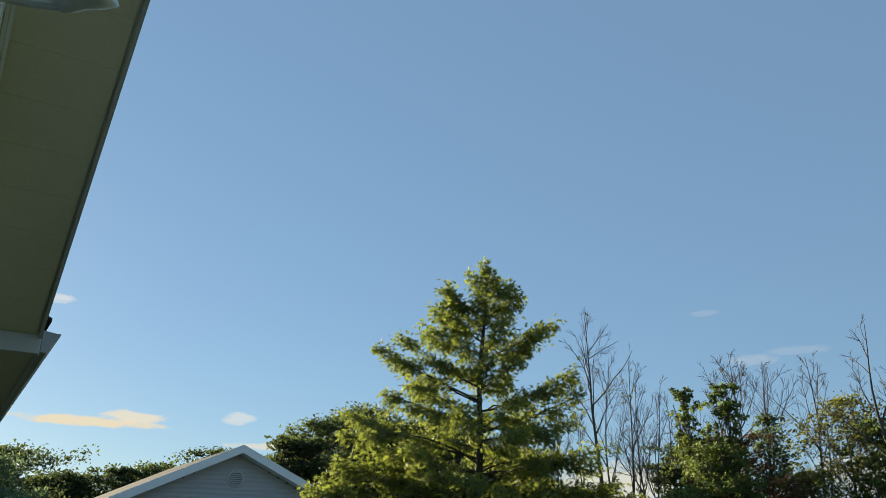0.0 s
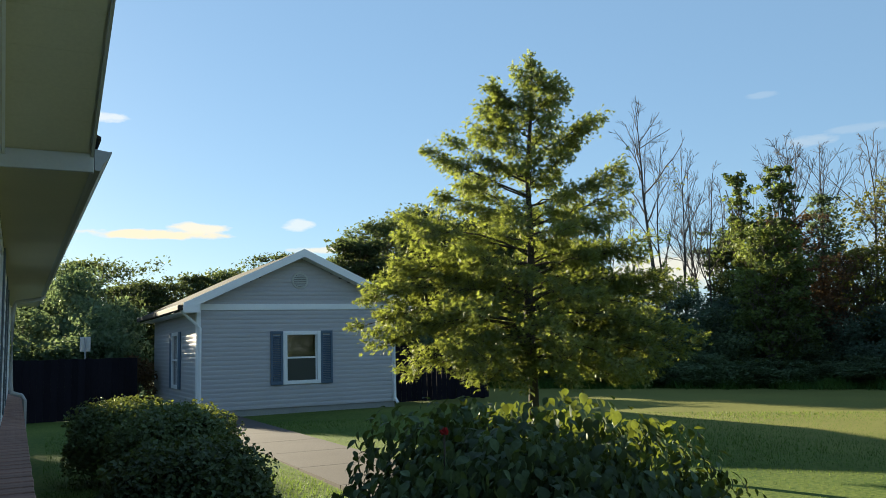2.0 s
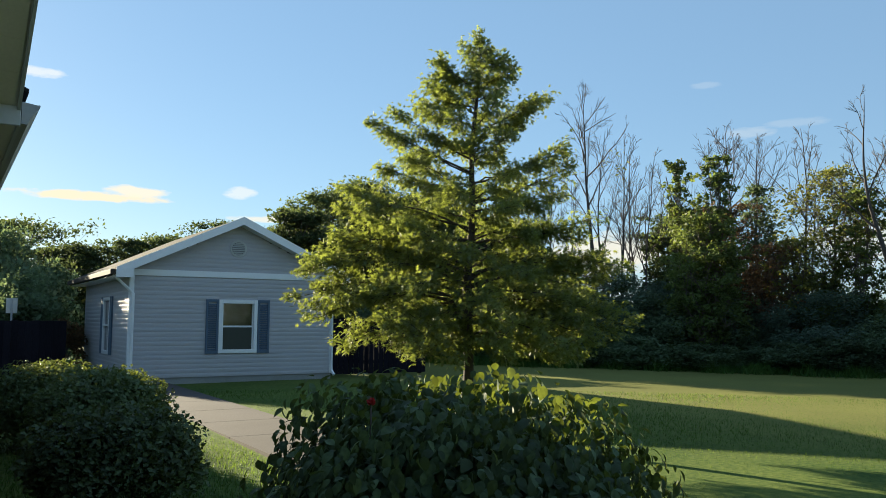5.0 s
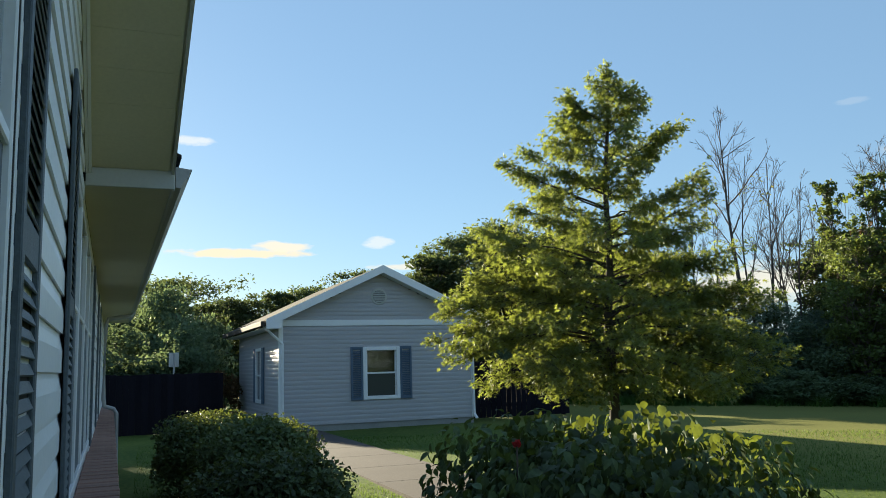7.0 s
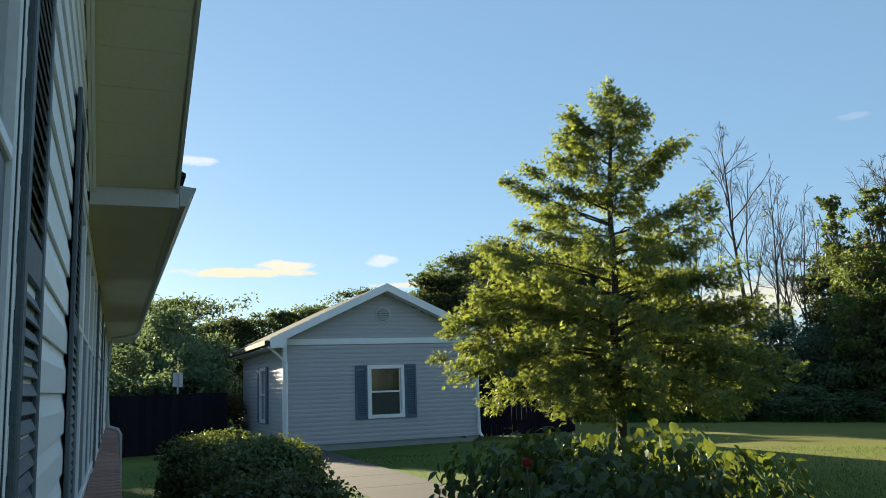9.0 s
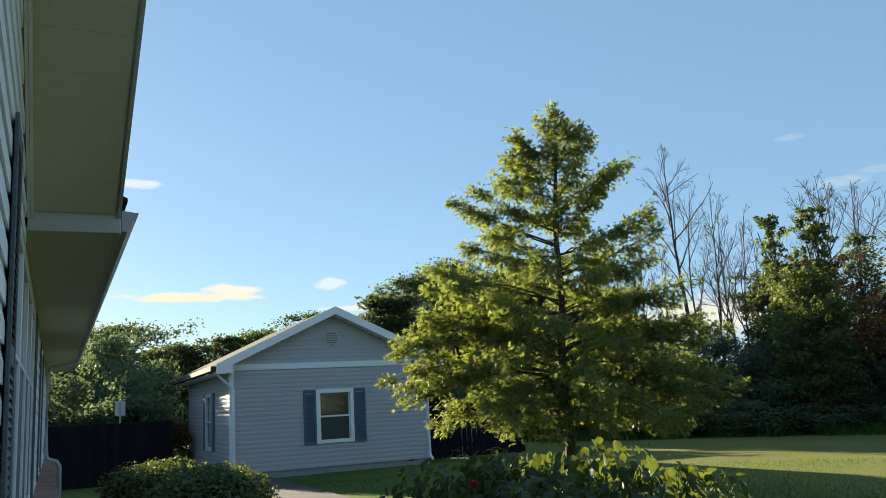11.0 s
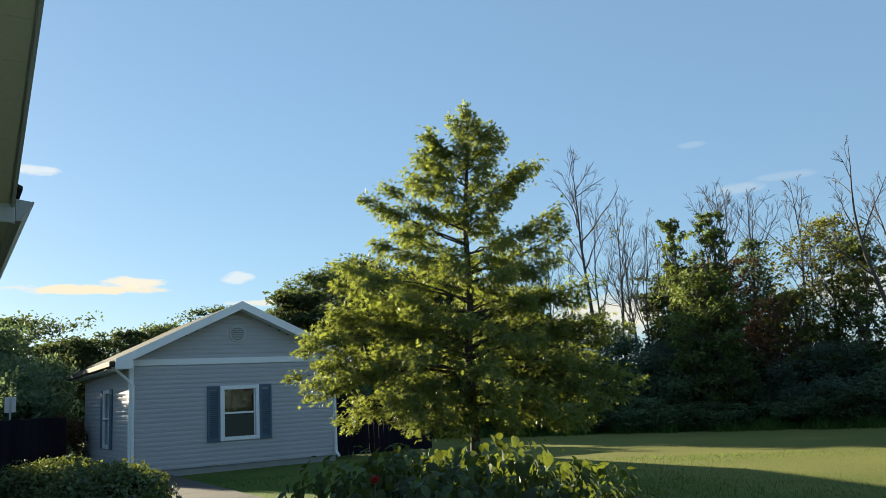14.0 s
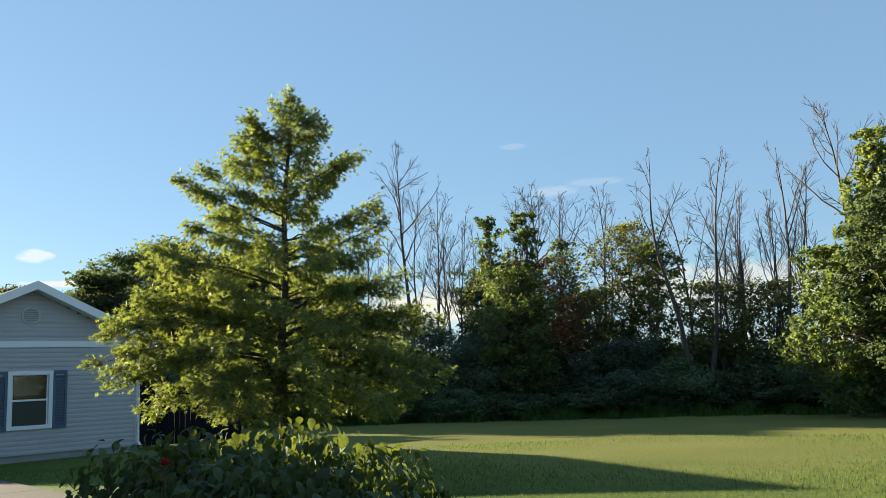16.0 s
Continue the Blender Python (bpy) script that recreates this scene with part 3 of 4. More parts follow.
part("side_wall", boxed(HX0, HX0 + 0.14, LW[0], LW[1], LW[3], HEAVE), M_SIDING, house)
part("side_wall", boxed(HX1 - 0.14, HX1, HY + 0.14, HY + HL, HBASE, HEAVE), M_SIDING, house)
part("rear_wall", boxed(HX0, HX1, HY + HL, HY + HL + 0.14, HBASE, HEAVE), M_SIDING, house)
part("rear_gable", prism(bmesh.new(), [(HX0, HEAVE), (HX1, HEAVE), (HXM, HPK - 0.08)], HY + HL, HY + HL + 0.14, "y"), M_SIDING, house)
part("foundation", boxed(HX0 + 0.015, HX1 - 0.015, HY + 0.012, HY + HL + 0.1, G - 0.2, HBASE), M_FOUND, house)
part("ceiling", boxed(HX0 + 0.15, HX1 - 0.15, HY + 0.15, HY + HL, HEAVE - 0.02, HEAVE + 0.02), M_DARK, house)
part("frieze_board", boxed(HX0 + 0.0, HX1, HY - 0.034, HY - 0.001, 2.45, 2.585, 0.004), M_TRIM, house)
for x in (HX0 - 0.02, HX1 - 0.07):
    part("corner_post", boxed(x, x + 0.09, HY - 0.030, HY - 0.001, HBASE, 2.45, 0.004), M_TRIM, house)
part("corner_post", boxed(HX0 - 0.024, HX0 - 0.001, HY - 0.0, HY + 0.09, HBASE, 2.42, 0.004), M_TRIM, house)
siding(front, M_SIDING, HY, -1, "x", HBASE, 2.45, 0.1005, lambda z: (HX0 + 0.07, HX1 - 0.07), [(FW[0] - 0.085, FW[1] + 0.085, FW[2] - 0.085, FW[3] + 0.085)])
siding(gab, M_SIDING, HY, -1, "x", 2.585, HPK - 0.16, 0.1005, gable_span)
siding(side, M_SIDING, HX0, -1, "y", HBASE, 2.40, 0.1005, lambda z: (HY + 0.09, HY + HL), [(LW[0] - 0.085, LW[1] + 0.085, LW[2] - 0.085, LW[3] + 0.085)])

# roof: two slopes with overhang, rake boards, eave boxes
OV, OF = 0.36, 0.32
for sgn in (-1, 1):
    ex = HXM + sgn * (HXM - HX0 + OV)
    ez = HPK - hs * (HXM - HX0 + OV)
    slope = part("roof_slope", prism(bmesh.new(), [(HXM, HPK + 0.01), (HXM, HPK + 0.05), (ex, ez + 0.05), (ex, ez + 0.01)], HY - OF, HY + HL + OF, "y"), M_ROOF, house)
    part("rake_board", prism(bmesh.new(), [(HXM, HPK + 0.06), (HXM, HPK - 0.12), (ex, ez - 0.13), (ex, ez + 0.06)], HY - OF - 0.02, HY - OF, "y"), M_TRIM, house)
    part("rake_soffit", prism(bmesh.new(), [(HXM, HPK - 0.10), (HXM, HPK - 0.12), (ex, ez - 0.12), (ex, ez - 0.10)], HY - OF, HY - 0.002, "y"), M_TRIM, house)
    x0, x1 = sorted((ex, HXM + sgn * (HXM - HX0)))
    part("eave_soffit", boxed(x0, x1, HY - OF, HY + HL + OF, ez - 0.13, ez - 0.11), M_TRIM, house)
    part("eave_return", prism(bmesh.new(), [(ex, ez - 0.15), (ex, ez + 0.01), (HXM + sgn * (HXM - HX0 + 0.0), ez + 0.01 + hs * OV), (HXM + sgn * (HXM - HX0 + 0.0), ez - 0.15)], HY - OF - 0.016, HY - OF + 0.004, "y"), M_TRIM, house)
    gx0, gx1 = sorted((ex, ex + sgn * 0.11))
    part("gutter", boxed(gx0, gx1, HY - OF + 0.02, HY + HL + OF, ez - 0.10, ez + 0.015, 0.012), M_DARKMETAL, house)
EXL = HX0 - OV
EZ = HPK - hs * (HXM - HX0 + OV)
part("downspout", tube(bmesh.new(), [(EXL - 0.03, HY - OF + 0.12, EZ - 0.09), (EXL + 0.02, HY - OF + 0.12, EZ - 0.15), (HX0 - 0.05, HY - 0.05, 2.15), (HX0 + 0.05, HY - 0.06, 2.05), (HX0 + 0.05, HY - 0.06, 0.3), (HX0 + 0.03, HY - 0.16, 0.2)], 0.032, 8), M_TRIM, house)
part("downspout", tube(bmesh.new(), [(HX1 - 0.03, HY - 0.06, 2.3), (HX1 - 0.03, HY - 0.06, 0.32), (HX1 + 0.0, HY - 0.16, 0.2)], 0.036, 8), M_TRIM, house)

# round louvred gable vent
vent = part("gable_vent", tube(bmesh.new(), [(5.93, HY - 0.035, 3.13), (5.93, HY - 0.012, 3.13)], [0.19, 0.20], 28), M_FASCIA, house)
# grey disc for the shaded recess behind the slats
part("vent_back", tube(bmesh.new(), [(5.93, HY - 0.0375, 3.13), (5.93, HY - 0.034, 3.13)], 0.152, 28), M_VENT, vent)
for k in range(7):
    z = 3.13 - 0.126 + k * 0.042
    half = math.sqrt(max(0.001, 0.15 ** 2 - (z - 3.13) ** 2))
    part("vent_slat", prism(bmesh.new(), [(HY - 0.038, z + 0.016), (HY - 0.062, z - 0.010), (HY - 0.058, z - 0.013), (HY - 0.038, z + 0.006)], 5.93 - half, 5.93 + half, "x"), M_FASCIA, vent)


def front_window():
    x0, x1, z0, z1 = FW
    w = tagged(new("window"), "white-framed double-hung window")
    w.parent = house
    f = 0.085
    for a, b, c, d in ((x0 - f, x0, z0 - f, z1 + f), (x1, x1 + f, z0 - f, z1 + f), (x0, x1, z1, z1 + f), (x0, x1, z0 - f, z0)):
        part("frame", boxed(a, b, HY - 0.045, HY + 0.06, c, d, 0.006), M_TRIM, w)
    zm = (z0 + z1) / 2
    part("sash_rail", boxed(x0, x1, HY + 0.0, HY + 0.04, zm - 0.02, zm + 0.02, 0.003), M_TRIM, w)
    for a in (x0, x1 - 0.03):
        part("sash_stile", boxed(a, a + 0.03, HY + 0.005, HY + 0.04, z0, z1, 0.002), M_TRIM, w)
    p = part("pane", boxed(x0 + 0.03, x1 - 0.03, HY + 0.02, HY + 0.024, zm + 0.02, z1), M_GLASS, w)
    p.visible_shadow = False
    part("screen", boxed(x0 + 0.03, x1 - 0.03, HY + 0.012, HY + 0.016, z0, zm - 0.02), M_SCREENDK, w, "grey insect screen")
    # dark tan sheet set behind the glass
    part("pane_backing", boxed(x0 - 0.02, x1 + 0.02, HY + 0.16, HY + 0.18, z0 - 0.05, z1 + 0.05), M_TANSHEET, w, "dark tan sheet behind the glass")


front_window()


def plank_shutter(x0, x1, z0, z1):
    s = tagged(new("shutter"), "blue-grey louvred shutter")
    s.parent = house
    for a, b, c, d in ((x0, x0 + 0.05, z0, z1), (x1 - 0.05, x1, z0, z1), (x0 + 0.05, x1 - 0.05, z0, z0 + 0.07), (x0 + 0.05, x1 - 0.05, z1 - 0.07, z1)):
        part("shutter_frame", boxed(a, b, HY - 0.05, HY - 0.016, c, d, 0.003), M_SHUTTER, s)
    z = z0 + 0.08
    while z < z1 - 0.10:
        part("slat", prism(bmesh.new(), [(HY - 0.018, z + 0.03), (HY - 0.046, z), (HY - 0.040, z - 0.002), (HY - 0.016, z + 0.026)], x0 + 0.05, x1 - 0.05, "x"), M_SHUTTER, s)
        z += 0.042


for a, b in ((FW[0] - 0.09 - 0.285, FW[0] - 0.09), (FW[1] + 0.09, FW[1] + 0.09 + 0.285)):
    plank_shutter(a, b, FW[2] - 0.09, FW[3] + 0.09)


def side_window():
    y0, y1, z0, z1 = LW
    w = tagged(new("window"), "white-framed side window")
    w.parent = house
    f = 0.085
    for a, b, c, d in ((y0 - f, y0, z0 - f, z1 + f), (y1, y1 + f, z0 - f, z1 + f), (y0, y1, z1, z1 + f), (y0, y1, z0 - f, z0), (y0, y1, (z0 + z1) / 2 - 0.02, (z0 + z1) / 2 + 0.02)):
        part("frame", boxed(HX0 - 0.045, HX0 + 0.04, a, b, c, d, 0.005), M_TRIM, w)
    p = part("pane", boxed(HX0 + 0.02, HX0 + 0.024, y0, y1, z0, z1), M_GLASS, w)
    p.visible_shadow = False
    # dark sheet in place of the unlit interior
    part("pane_backing", boxed(HX0 + 0.16, HX0 + 0.18, y0 - 0.02, y1 + 0.02, z0 - 0.05, z1 + 0.05), M_DARK, w)
    for a in (y0 - f - 0.30, y1 + f + 0.01):
        s = tagged(new("shutter"), "blue-grey shutter")
        s.parent = house
        part("shutter_board", boxed(HX0 - 0.05, HX0 - 0.016, a, a + 0.28, z0 - f, z1 + f, 0.004), M_SHUTTER, s)


side_window()


# ---- fences and sign ----
def fence(at, length, height, turn, gaps, label):
    ob = thing("fence", at, label, "fence", turn=turn)
    rng = random.Random(5)
    x = 0.0
    while x < length:
        w = 0.135
        part("board", boxed(x, x + w, -0.012, 0.012, 0.03, height + rng.uniform(-0.012, 0.012), 0.004), M_FENCE, ob)
        x += w + (gaps if rng.random() < 0.7 else min(gaps, 0.004))
    for z in (0.3, height - 0.3):
        part("rail", boxed(0, length, 0.012, 0.06, z, z + 0.09), M_FENCE, ob)
    x = 0.0
    while x <= length + 0.05:
        part("post", boxed(x - 0.05, x + 0.05, 0.06, 0.16, 0, height - 0.05, 0.006), M_FENCE, ob)
        x += length / max(1, round(length / 2.4))


fence((-4.0, 20.3, G), 6.45, 1.36, 0, 0.001, "dark stained solid board fence behind the bushes")
fence((HX1 + 0.02, 19.9, G), 3.0, 1.45, 0, 0.010, "dark stained board fence with light showing between boards")
sign = thing("road_sign", (1.50, 21.3, G), "grey back of a small metal sign on a post", "sign")
part("post", tube(bmesh.new(), [(0, 0, 0), (0, 0, 1.84)], 0.022, 8), M_SIGN, sign)
part("plate", boxed(-0.115, 0.115, 0.022, 0.035, 1.52, 1.86, 0.003), M_SIGN, sign)


# ---- plants ----
def clump(rng, centre, radii, n, shell=0.45):
    """Points in a lumpy ellipsoid, denser towards its skin."""
    d = rng.normal(size=(n, 3))
    d /= np.linalg.norm(d, axis=1)[:, None]
    r = 1 - shell * rng.random(n) ** 1.5
    return np.asarray(centre) + d * r[:, None] * np.asarray(radii), d


def wander(rng, start, way, length, r0, r1, n=5, bend=0.12, lift=0.0):
    pts, segs = [np.array(start, float)], []
    d = np.array(way, float)
    d /= np.linalg.norm(d)
    for i in range(n):
        d = d + rng.normal(size=3) * bend + np.array([0, 0, lift])
        d /= np.linalg.norm(d)
        pts.append(pts[-1] + d * length / n)
        a, b = (r0 + (r1 - r0) * j / n for j in (i, i + 1))
        segs.append((pts[-2], pts[-1], a, b))
    return pts, segs


def lobed_leaves_mesh(name, points, size, rng, out):
    """Deeply lobed oak leaves: a pointed blade with two pairs of side lobes, facing mostly up and outward."""
    P, U = np.asarray(points, float), np.asarray(out, float)
    n = len(P)
    d = U * 0.8 + rng.normal(size=(n, 3)) * 0.55 + np.array([0, 0, -0.25])
    d /= np.linalg.norm(d, axis=1)[:, None]
    f = rng.normal(size=(n, 3)) * 0.55 + np.array([0, 0, 0.8])
    f -= d * (f * d).sum(1)[:, None]
    f /= np.linalg.norm(f, axis=1)[:, None] + 1e-9
    s = np.cross(d, f)
    L = size * rng.uniform(0.65, 1.25, n)[:, None]
    shape = [(0, 0, 0), (0.45, 0.11, 0.02), (1.0, 0, -0.16), (0.45, -0.11, 0.02),
             (0.16, 0.03, 0), (0.40, 0.05, 0.01), (0.50, 0.40, -0.05), (0.50, 0.05, 0), (0.70, 0.05, -0.03), (0.86, 0.32, -0.12),
             (0.16, -0.03, 0), (0.40, -0.05, 0.01), (0.50, -0.40, -0.05), (0.50, -0.05, 0), (0.70, -0.05, -0.03), (0.86, -0.32, -0.12)]
    V = np.stack([P + L * (a * d + b * s + c * f) for a, b, c in shape], 1).reshape(-1, 3)
    t = [(0, 2, 1), (0, 3, 2), (4, 5, 6), (7, 8, 9), (10, 12, 11), (13, 15, 14)]
    T = (np.arange(n)[:, None, None] * len(shape) + np.array(t)[None]).reshape(-1, 3)
    return quick_mesh(name, V, T)


def oak():
    """A young pin oak: a straight leader, level limbs in uneven tiers, sprays of lobed leaves."""
    rng = np.random.default_rng(11)
    ob = thing("oak_tree", (5.58, 8.74, G), "young pin oak with tiered limbs and sunlit yellow-green leaves", "tree")
    H = 7.75
    LIFT = np.array([0, 0, 0.625])
    ob.scale = (0.60,) * 3
    base = -radians(32.9)
    right = np.array([math.cos(base), math.sin(base), 0.0])

    def axis(z):
        return right * (0.26 * (z / H) ** 2 + 0.03 * math.sin(2.1 * z)) + np.array([0, 0, z])

    girth = lambda z: 0.105 * (1 - z / H) ** 0.8 + 0.008
    zs = [-0.72, -0.55, 0.08] + [H * (i + 1) / 20 for i in range(20)]
    segs = [(axis(a) + LIFT, axis(b) + LIFT, girth(max(a, 0)) * (1.5 if a < -0.6 else 1), girth(max(b, 0))) for a, b in zip(zs, zs[1:])]
    hang("trunk", limbs_mesh("trunk", segs, 10), M_OAKBARK, ob)
    # limbs by height of tip, bearing round the trunk, reach
    limbs = [(5.80, 180, 2.05), (5.65, 174, 1.75), (6.95, 186, 0.78), (6.70, 172, 0.95), (6.25, 180, 1.05), (4.85, 178, 1.80), (4.40, 183, 2.55), (4.05, 175, 2.65),
             (3.45, 184, 2.75), (2.95, 178, 3.10), (2.70, 182, 3.25), (2.15, 180, 3.50), (1.95, 174, 3.30), (1.75, 187, 3.0), (1.30, 183, 2.55), (1.10, 176, 2.35), (7.0, 192, 0.80), (6.6, 178, 0.95), (5.95, 186, 1.6),
             (7.15, 0, 0.55), (6.40, 2, 1.40), (6.20, -8, 1.20), (5.25, 3, 1.90), (4.80, -4, 1.90), (4.35, 6, 1.85), (3.80, 0, 2.45), (3.40, 8, 2.35),
             (2.80, -2, 3.05), (2.55, 5, 2.70), (1.65, 0, 3.10), (1.50, -7, 2.75), (1.90, 8, 2.50), (1.15, 4, 2.10), (1.0, -8, 2.2), (0.95, 12, 1.8), (1.3, -20, 2.6), (0.95, 330, 1.9), (0.9, 300, 1.6), (0.9, 265, 1.7), (0.95, 240, 1.9), (1.2, 285, 2.3), (1.25, 250, 2.4), (6.9, 4, 0.55)]
    prof = [(0.9, 1.9), (1.4, 2.9), (2.2, 3.2), (2.9, 2.9), (4.0, 2.4), (4.8, 1.85), (5.4, 1.5), (6.2, 0.95), (6.9, 0.58), (7.4, 0.22), (7.7, 0.1)]
    reach = lambda z: float(np.interp(z, [p[0] for p in prof], [p[1] for p in prof]))
    z, az = 1.05, 40.0
    while z < 7.4:
        limbs.append((z + rng.uniform(-0.08, 0.08), az, reach(z) * rng.uniform(0.55, 0.98)))
        az += 137.5
        z += 0.098 if z < 4.2 else 0.115
    wood, spots, ways = [], [], []
    for zt, az, ln in limbs:
        slope = float(np.interp(zt, [1.0, 2.0, 3.0, 4.5, 6.0, 7.5], [-0.22, -0.05, 0.10, 0.30, 0.55, 0.9])) + rng.uniform(-0.06, 0.06)
        a = radians(az) + base
        way = np.array([math.cos(a), math.sin(a), 0.0])
        start = axis(min(H - 0.3, max(0.85, zt - ln * slope)))
        tip = axis(0) + way * ln + np.array([0, 0, zt]) + right * 0.26 * (zt / H) ** 2
        side = np.array([-way[1], way[0], 0.0])
        wob = rng.normal(size=2) * 0.05 * ln
        n = 8
        lp = [start + (tip - start) * t + np.array([0, 0, 0.10 * ln]) * 4 * t * (1 - t) * (1 if slope < 0.2 else -0.25) + side * wob[0] * math.sin(3.1 * t) + rng.normal(size=3) * 0.018 * (0 < t < 1)
              for t in (k / n for k in range(n + 1))]
        r0 = 0.006 + 0.0075 * ln
        wood += [(lp[k], lp[k + 1], r0 * (1 - k / n) + 0.004, r0 * (1 - (k + 1) / n) + 0.004) for k in range(n)]
        for k in range(int(5 + ln * 9.5)):
            t = rng.uniform(0.16, 1.0) ** 0.8
            i = min(n - 1, int(t * n))
            p = lp[i] + (lp[i + 1] - lp[i]) * (t * n - i)
            d = way * rng.uniform(0.3, 1.0) + side * rng.choice([-1, 1]) * rng.uniform(0.15, 0.9) + np.array([0, 0, rng.uniform(-0.35, 0.55)])
            tl = rng.uniform(0.18, 0.54) * (0.75 + 0.12 * ln)
            if t > 0.93:
                d = way + side * rng.normal() * 0.35 + np.array([0, 0, rng.uniform(-0.2, 0.3)])
                tl *= 0.6
            tp, ts = wander(rng, p, d, tl, 0.0055, 0.0025, 3, 0.15, 0.02)
            wood += ts
            tp = np.array(tp)
            m = int(11 + 42 * tl)
            q = rng.uniform(0.2, 1.04, m)
            sg = np.minimum(2, (q * 3).astype(int))
            spots.append(tp[sg] + (tp[sg + 1] - tp[sg]) * (q * 3 - sg)[:, None] + rng.normal(size=(m, 3)) * 0.062)
            e = (tp[-1] - tp[0]) / (np.linalg.norm(tp[-1] - tp[0]) + 1e-9)
            ways.append(np.repeat(e[None], m, 0))
    # short shoots up the leader
    for k in range(70):
        z = rng.uniform(2.0, H - 0.03) if k > 26 else rng.uniform(6.3, H)
        a = rng.uniform(0, 6.28)
        tl = rng.uniform(0.15, 0.42) * min(1, 0.35 + (H - z) / 1.5)
        tp, ts = wander(rng, axis(z - 0.1), (math.cos(a), math.sin(a), 0.9), tl, 0.006, 0.003, 3, 0.12, 0.03)
        wood += ts
        q = rng.uniform(0.2, 1.05, 16)
        spots.append(tp[0] + (tp[-1] - tp[0]) * q[:, None] + rng.normal(size=(16, 3)) * 0.045)
        ways.append(np.repeat(((tp[-1] - tp[0]) / tl)[None], 16, 0))
    hang("limb_work", limbs_mesh("limb_work", [(a + LIFT, b + LIFT, ra, rb) for a, b, ra, rb in wood], 4), M_OAKBARK, ob)
    hang("crown", lobed_leaves_mesh("crown", np.concatenate(spots) + LIFT, 0.122, rng, np.concatenate(ways)), M_OAK, ob)


oak()


def bare_tree(at, height, seed, lean=0.0, spread=0.5, r=0.11, fork=0.35, label="leafless grey dead tree at the wood's edge", stems=1, tuft=0, boughs=9):
    """A leafless tree: near-straight stems, boughs that bend upward, and two orders of fine twigs."""
    rng = np.random.default_rng(seed)
    ob = thing("bare_tree", at, label, "tree", "bare trees at the wood's edge")
    b = math.atan2(at[0], at[1])
    right = np.array([math.cos(b), -math.sin(b), 0.0])
    segs, tips = [], []

    def off(e, amount):
        side = rng.normal(size=3)
        side -= e * side.dot(e)
        return e + side / (np.linalg.norm(side) + 1e-9) * amount

    for s in range(stems):
        hs = height * (1 if s == 0 else rng.uniform(0.72, 0.95))
        foot = rng.normal(size=3) * np.array([0.28, 0.28, 0]) * (s > 0)
        way = np.array([0, 0, 1.0]) + right * (lean + rng.normal() * 0.09 * (s > 0)) + rng.normal(size=3) * 0.02
        lp, ls = wander(rng, foot, way, hs, 1.3 * r * (1 if s == 0 else 0.7), 0.012, 12, 0.05, 0.02)
        k = hs / lp[-1][2]
        drift = foot + right * way.dot(right) * hs - lp[-1] * np.array([1, 1, 0])
        lp = [p * np.array([1, 1, k]) + drift * np.array([1, 1, 0]) * p[2] * k / hs for p in lp]
        segs += [(lp[i], lp[i + 1], ls[i][2] * (1 - 0.25 * i / 12), ls[i][3] * (1 - 0.25 * (i + 1) / 12)) for i in range(12)]
        for j in range(boughs):
            f = fork + (0.97 - fork) * (j + rng.random()) / boughs
            i = min(11, int(f * 12))
            p = lp[i] + (lp[i + 1] - lp[i]) * (f * 12 - i)
            e = (lp[i + 1] - lp[i]) / np.linalg.norm(lp[i + 1] - lp[i])
            bl = hs * ((1 - f) * 0.72 + 0.05) * rng.uniform(0.6, 1.0)
            br = r * (1 - f) * 0.55 + 0.008
            bp, bs = wander(rng, p, off(e, spread * rng.uniform(0.6, 1.2)), bl, br, 0.007, 6, 0.10, 0.035)
            segs += bs
            for m in range(int(3 + bl * 2.6)):
                q = rng.uniform(0.2, 1.0)
                i2 = min(5, int(q * 6))
                p2 = bp[i2] + (bp[i2 + 1] - bp[i2]) * (q * 6 - i2)
                e2 = (bp[i2 + 1] - bp[i2]) / np.linalg.norm(bp[i2 + 1] - bp[i2])
                tl = (0.25 + bl * 0.34 * (1.15 - q)) * rng.uniform(0.6, 1.15)
                tp, ts = wander(rng, p2, off(e2, 0.75), tl, 0.0075, 0.004, 3, 0.10, 0.05)
                segs += ts
                tips.append(tp[-1])
                for _ in range(2):
                    p3 = tp[1] + (tp[2] - tp[1]) * rng.random()
                    segs += wander(rng, p3, off((tp[2] - tp[1]) / np.linalg.norm(tp[2] - tp[1]), 0.6), tl * 0.5, 0.005, 0.0035, 2, 0.1, 0.05)[1]
    hang("limb_work", limbs_mesh("limb_work", segs, 4), M_DEADBARK, ob)
    if tuft:
        t = np.array(tips)
        t = t[np.argsort(np.abs(t[:, 2] - height * 0.66) + rng.random(len(t)) * 0.8)[:8]]
        t = t[rng.integers(0, len(t), tuft)] + rng.normal(size=(tuft, 3)) * 0.18
        hang("leaves", leaves_mesh("leaves", t, 0.12, rng), M_LEAFYEL, ob, "few remaining yellow-green leaves")
    return ob


def polar(bearing, dist):
    return dist * math.sin(radians(bearing)) + 0.1, dist * math.cos(radians(bearing)) + 0.25, G


def rise(dist, elevation):
    """Height over the ground of what stands at a distance and reaches an elevation."""
    return 1.39 + dist * math.tan(radians(elevation))


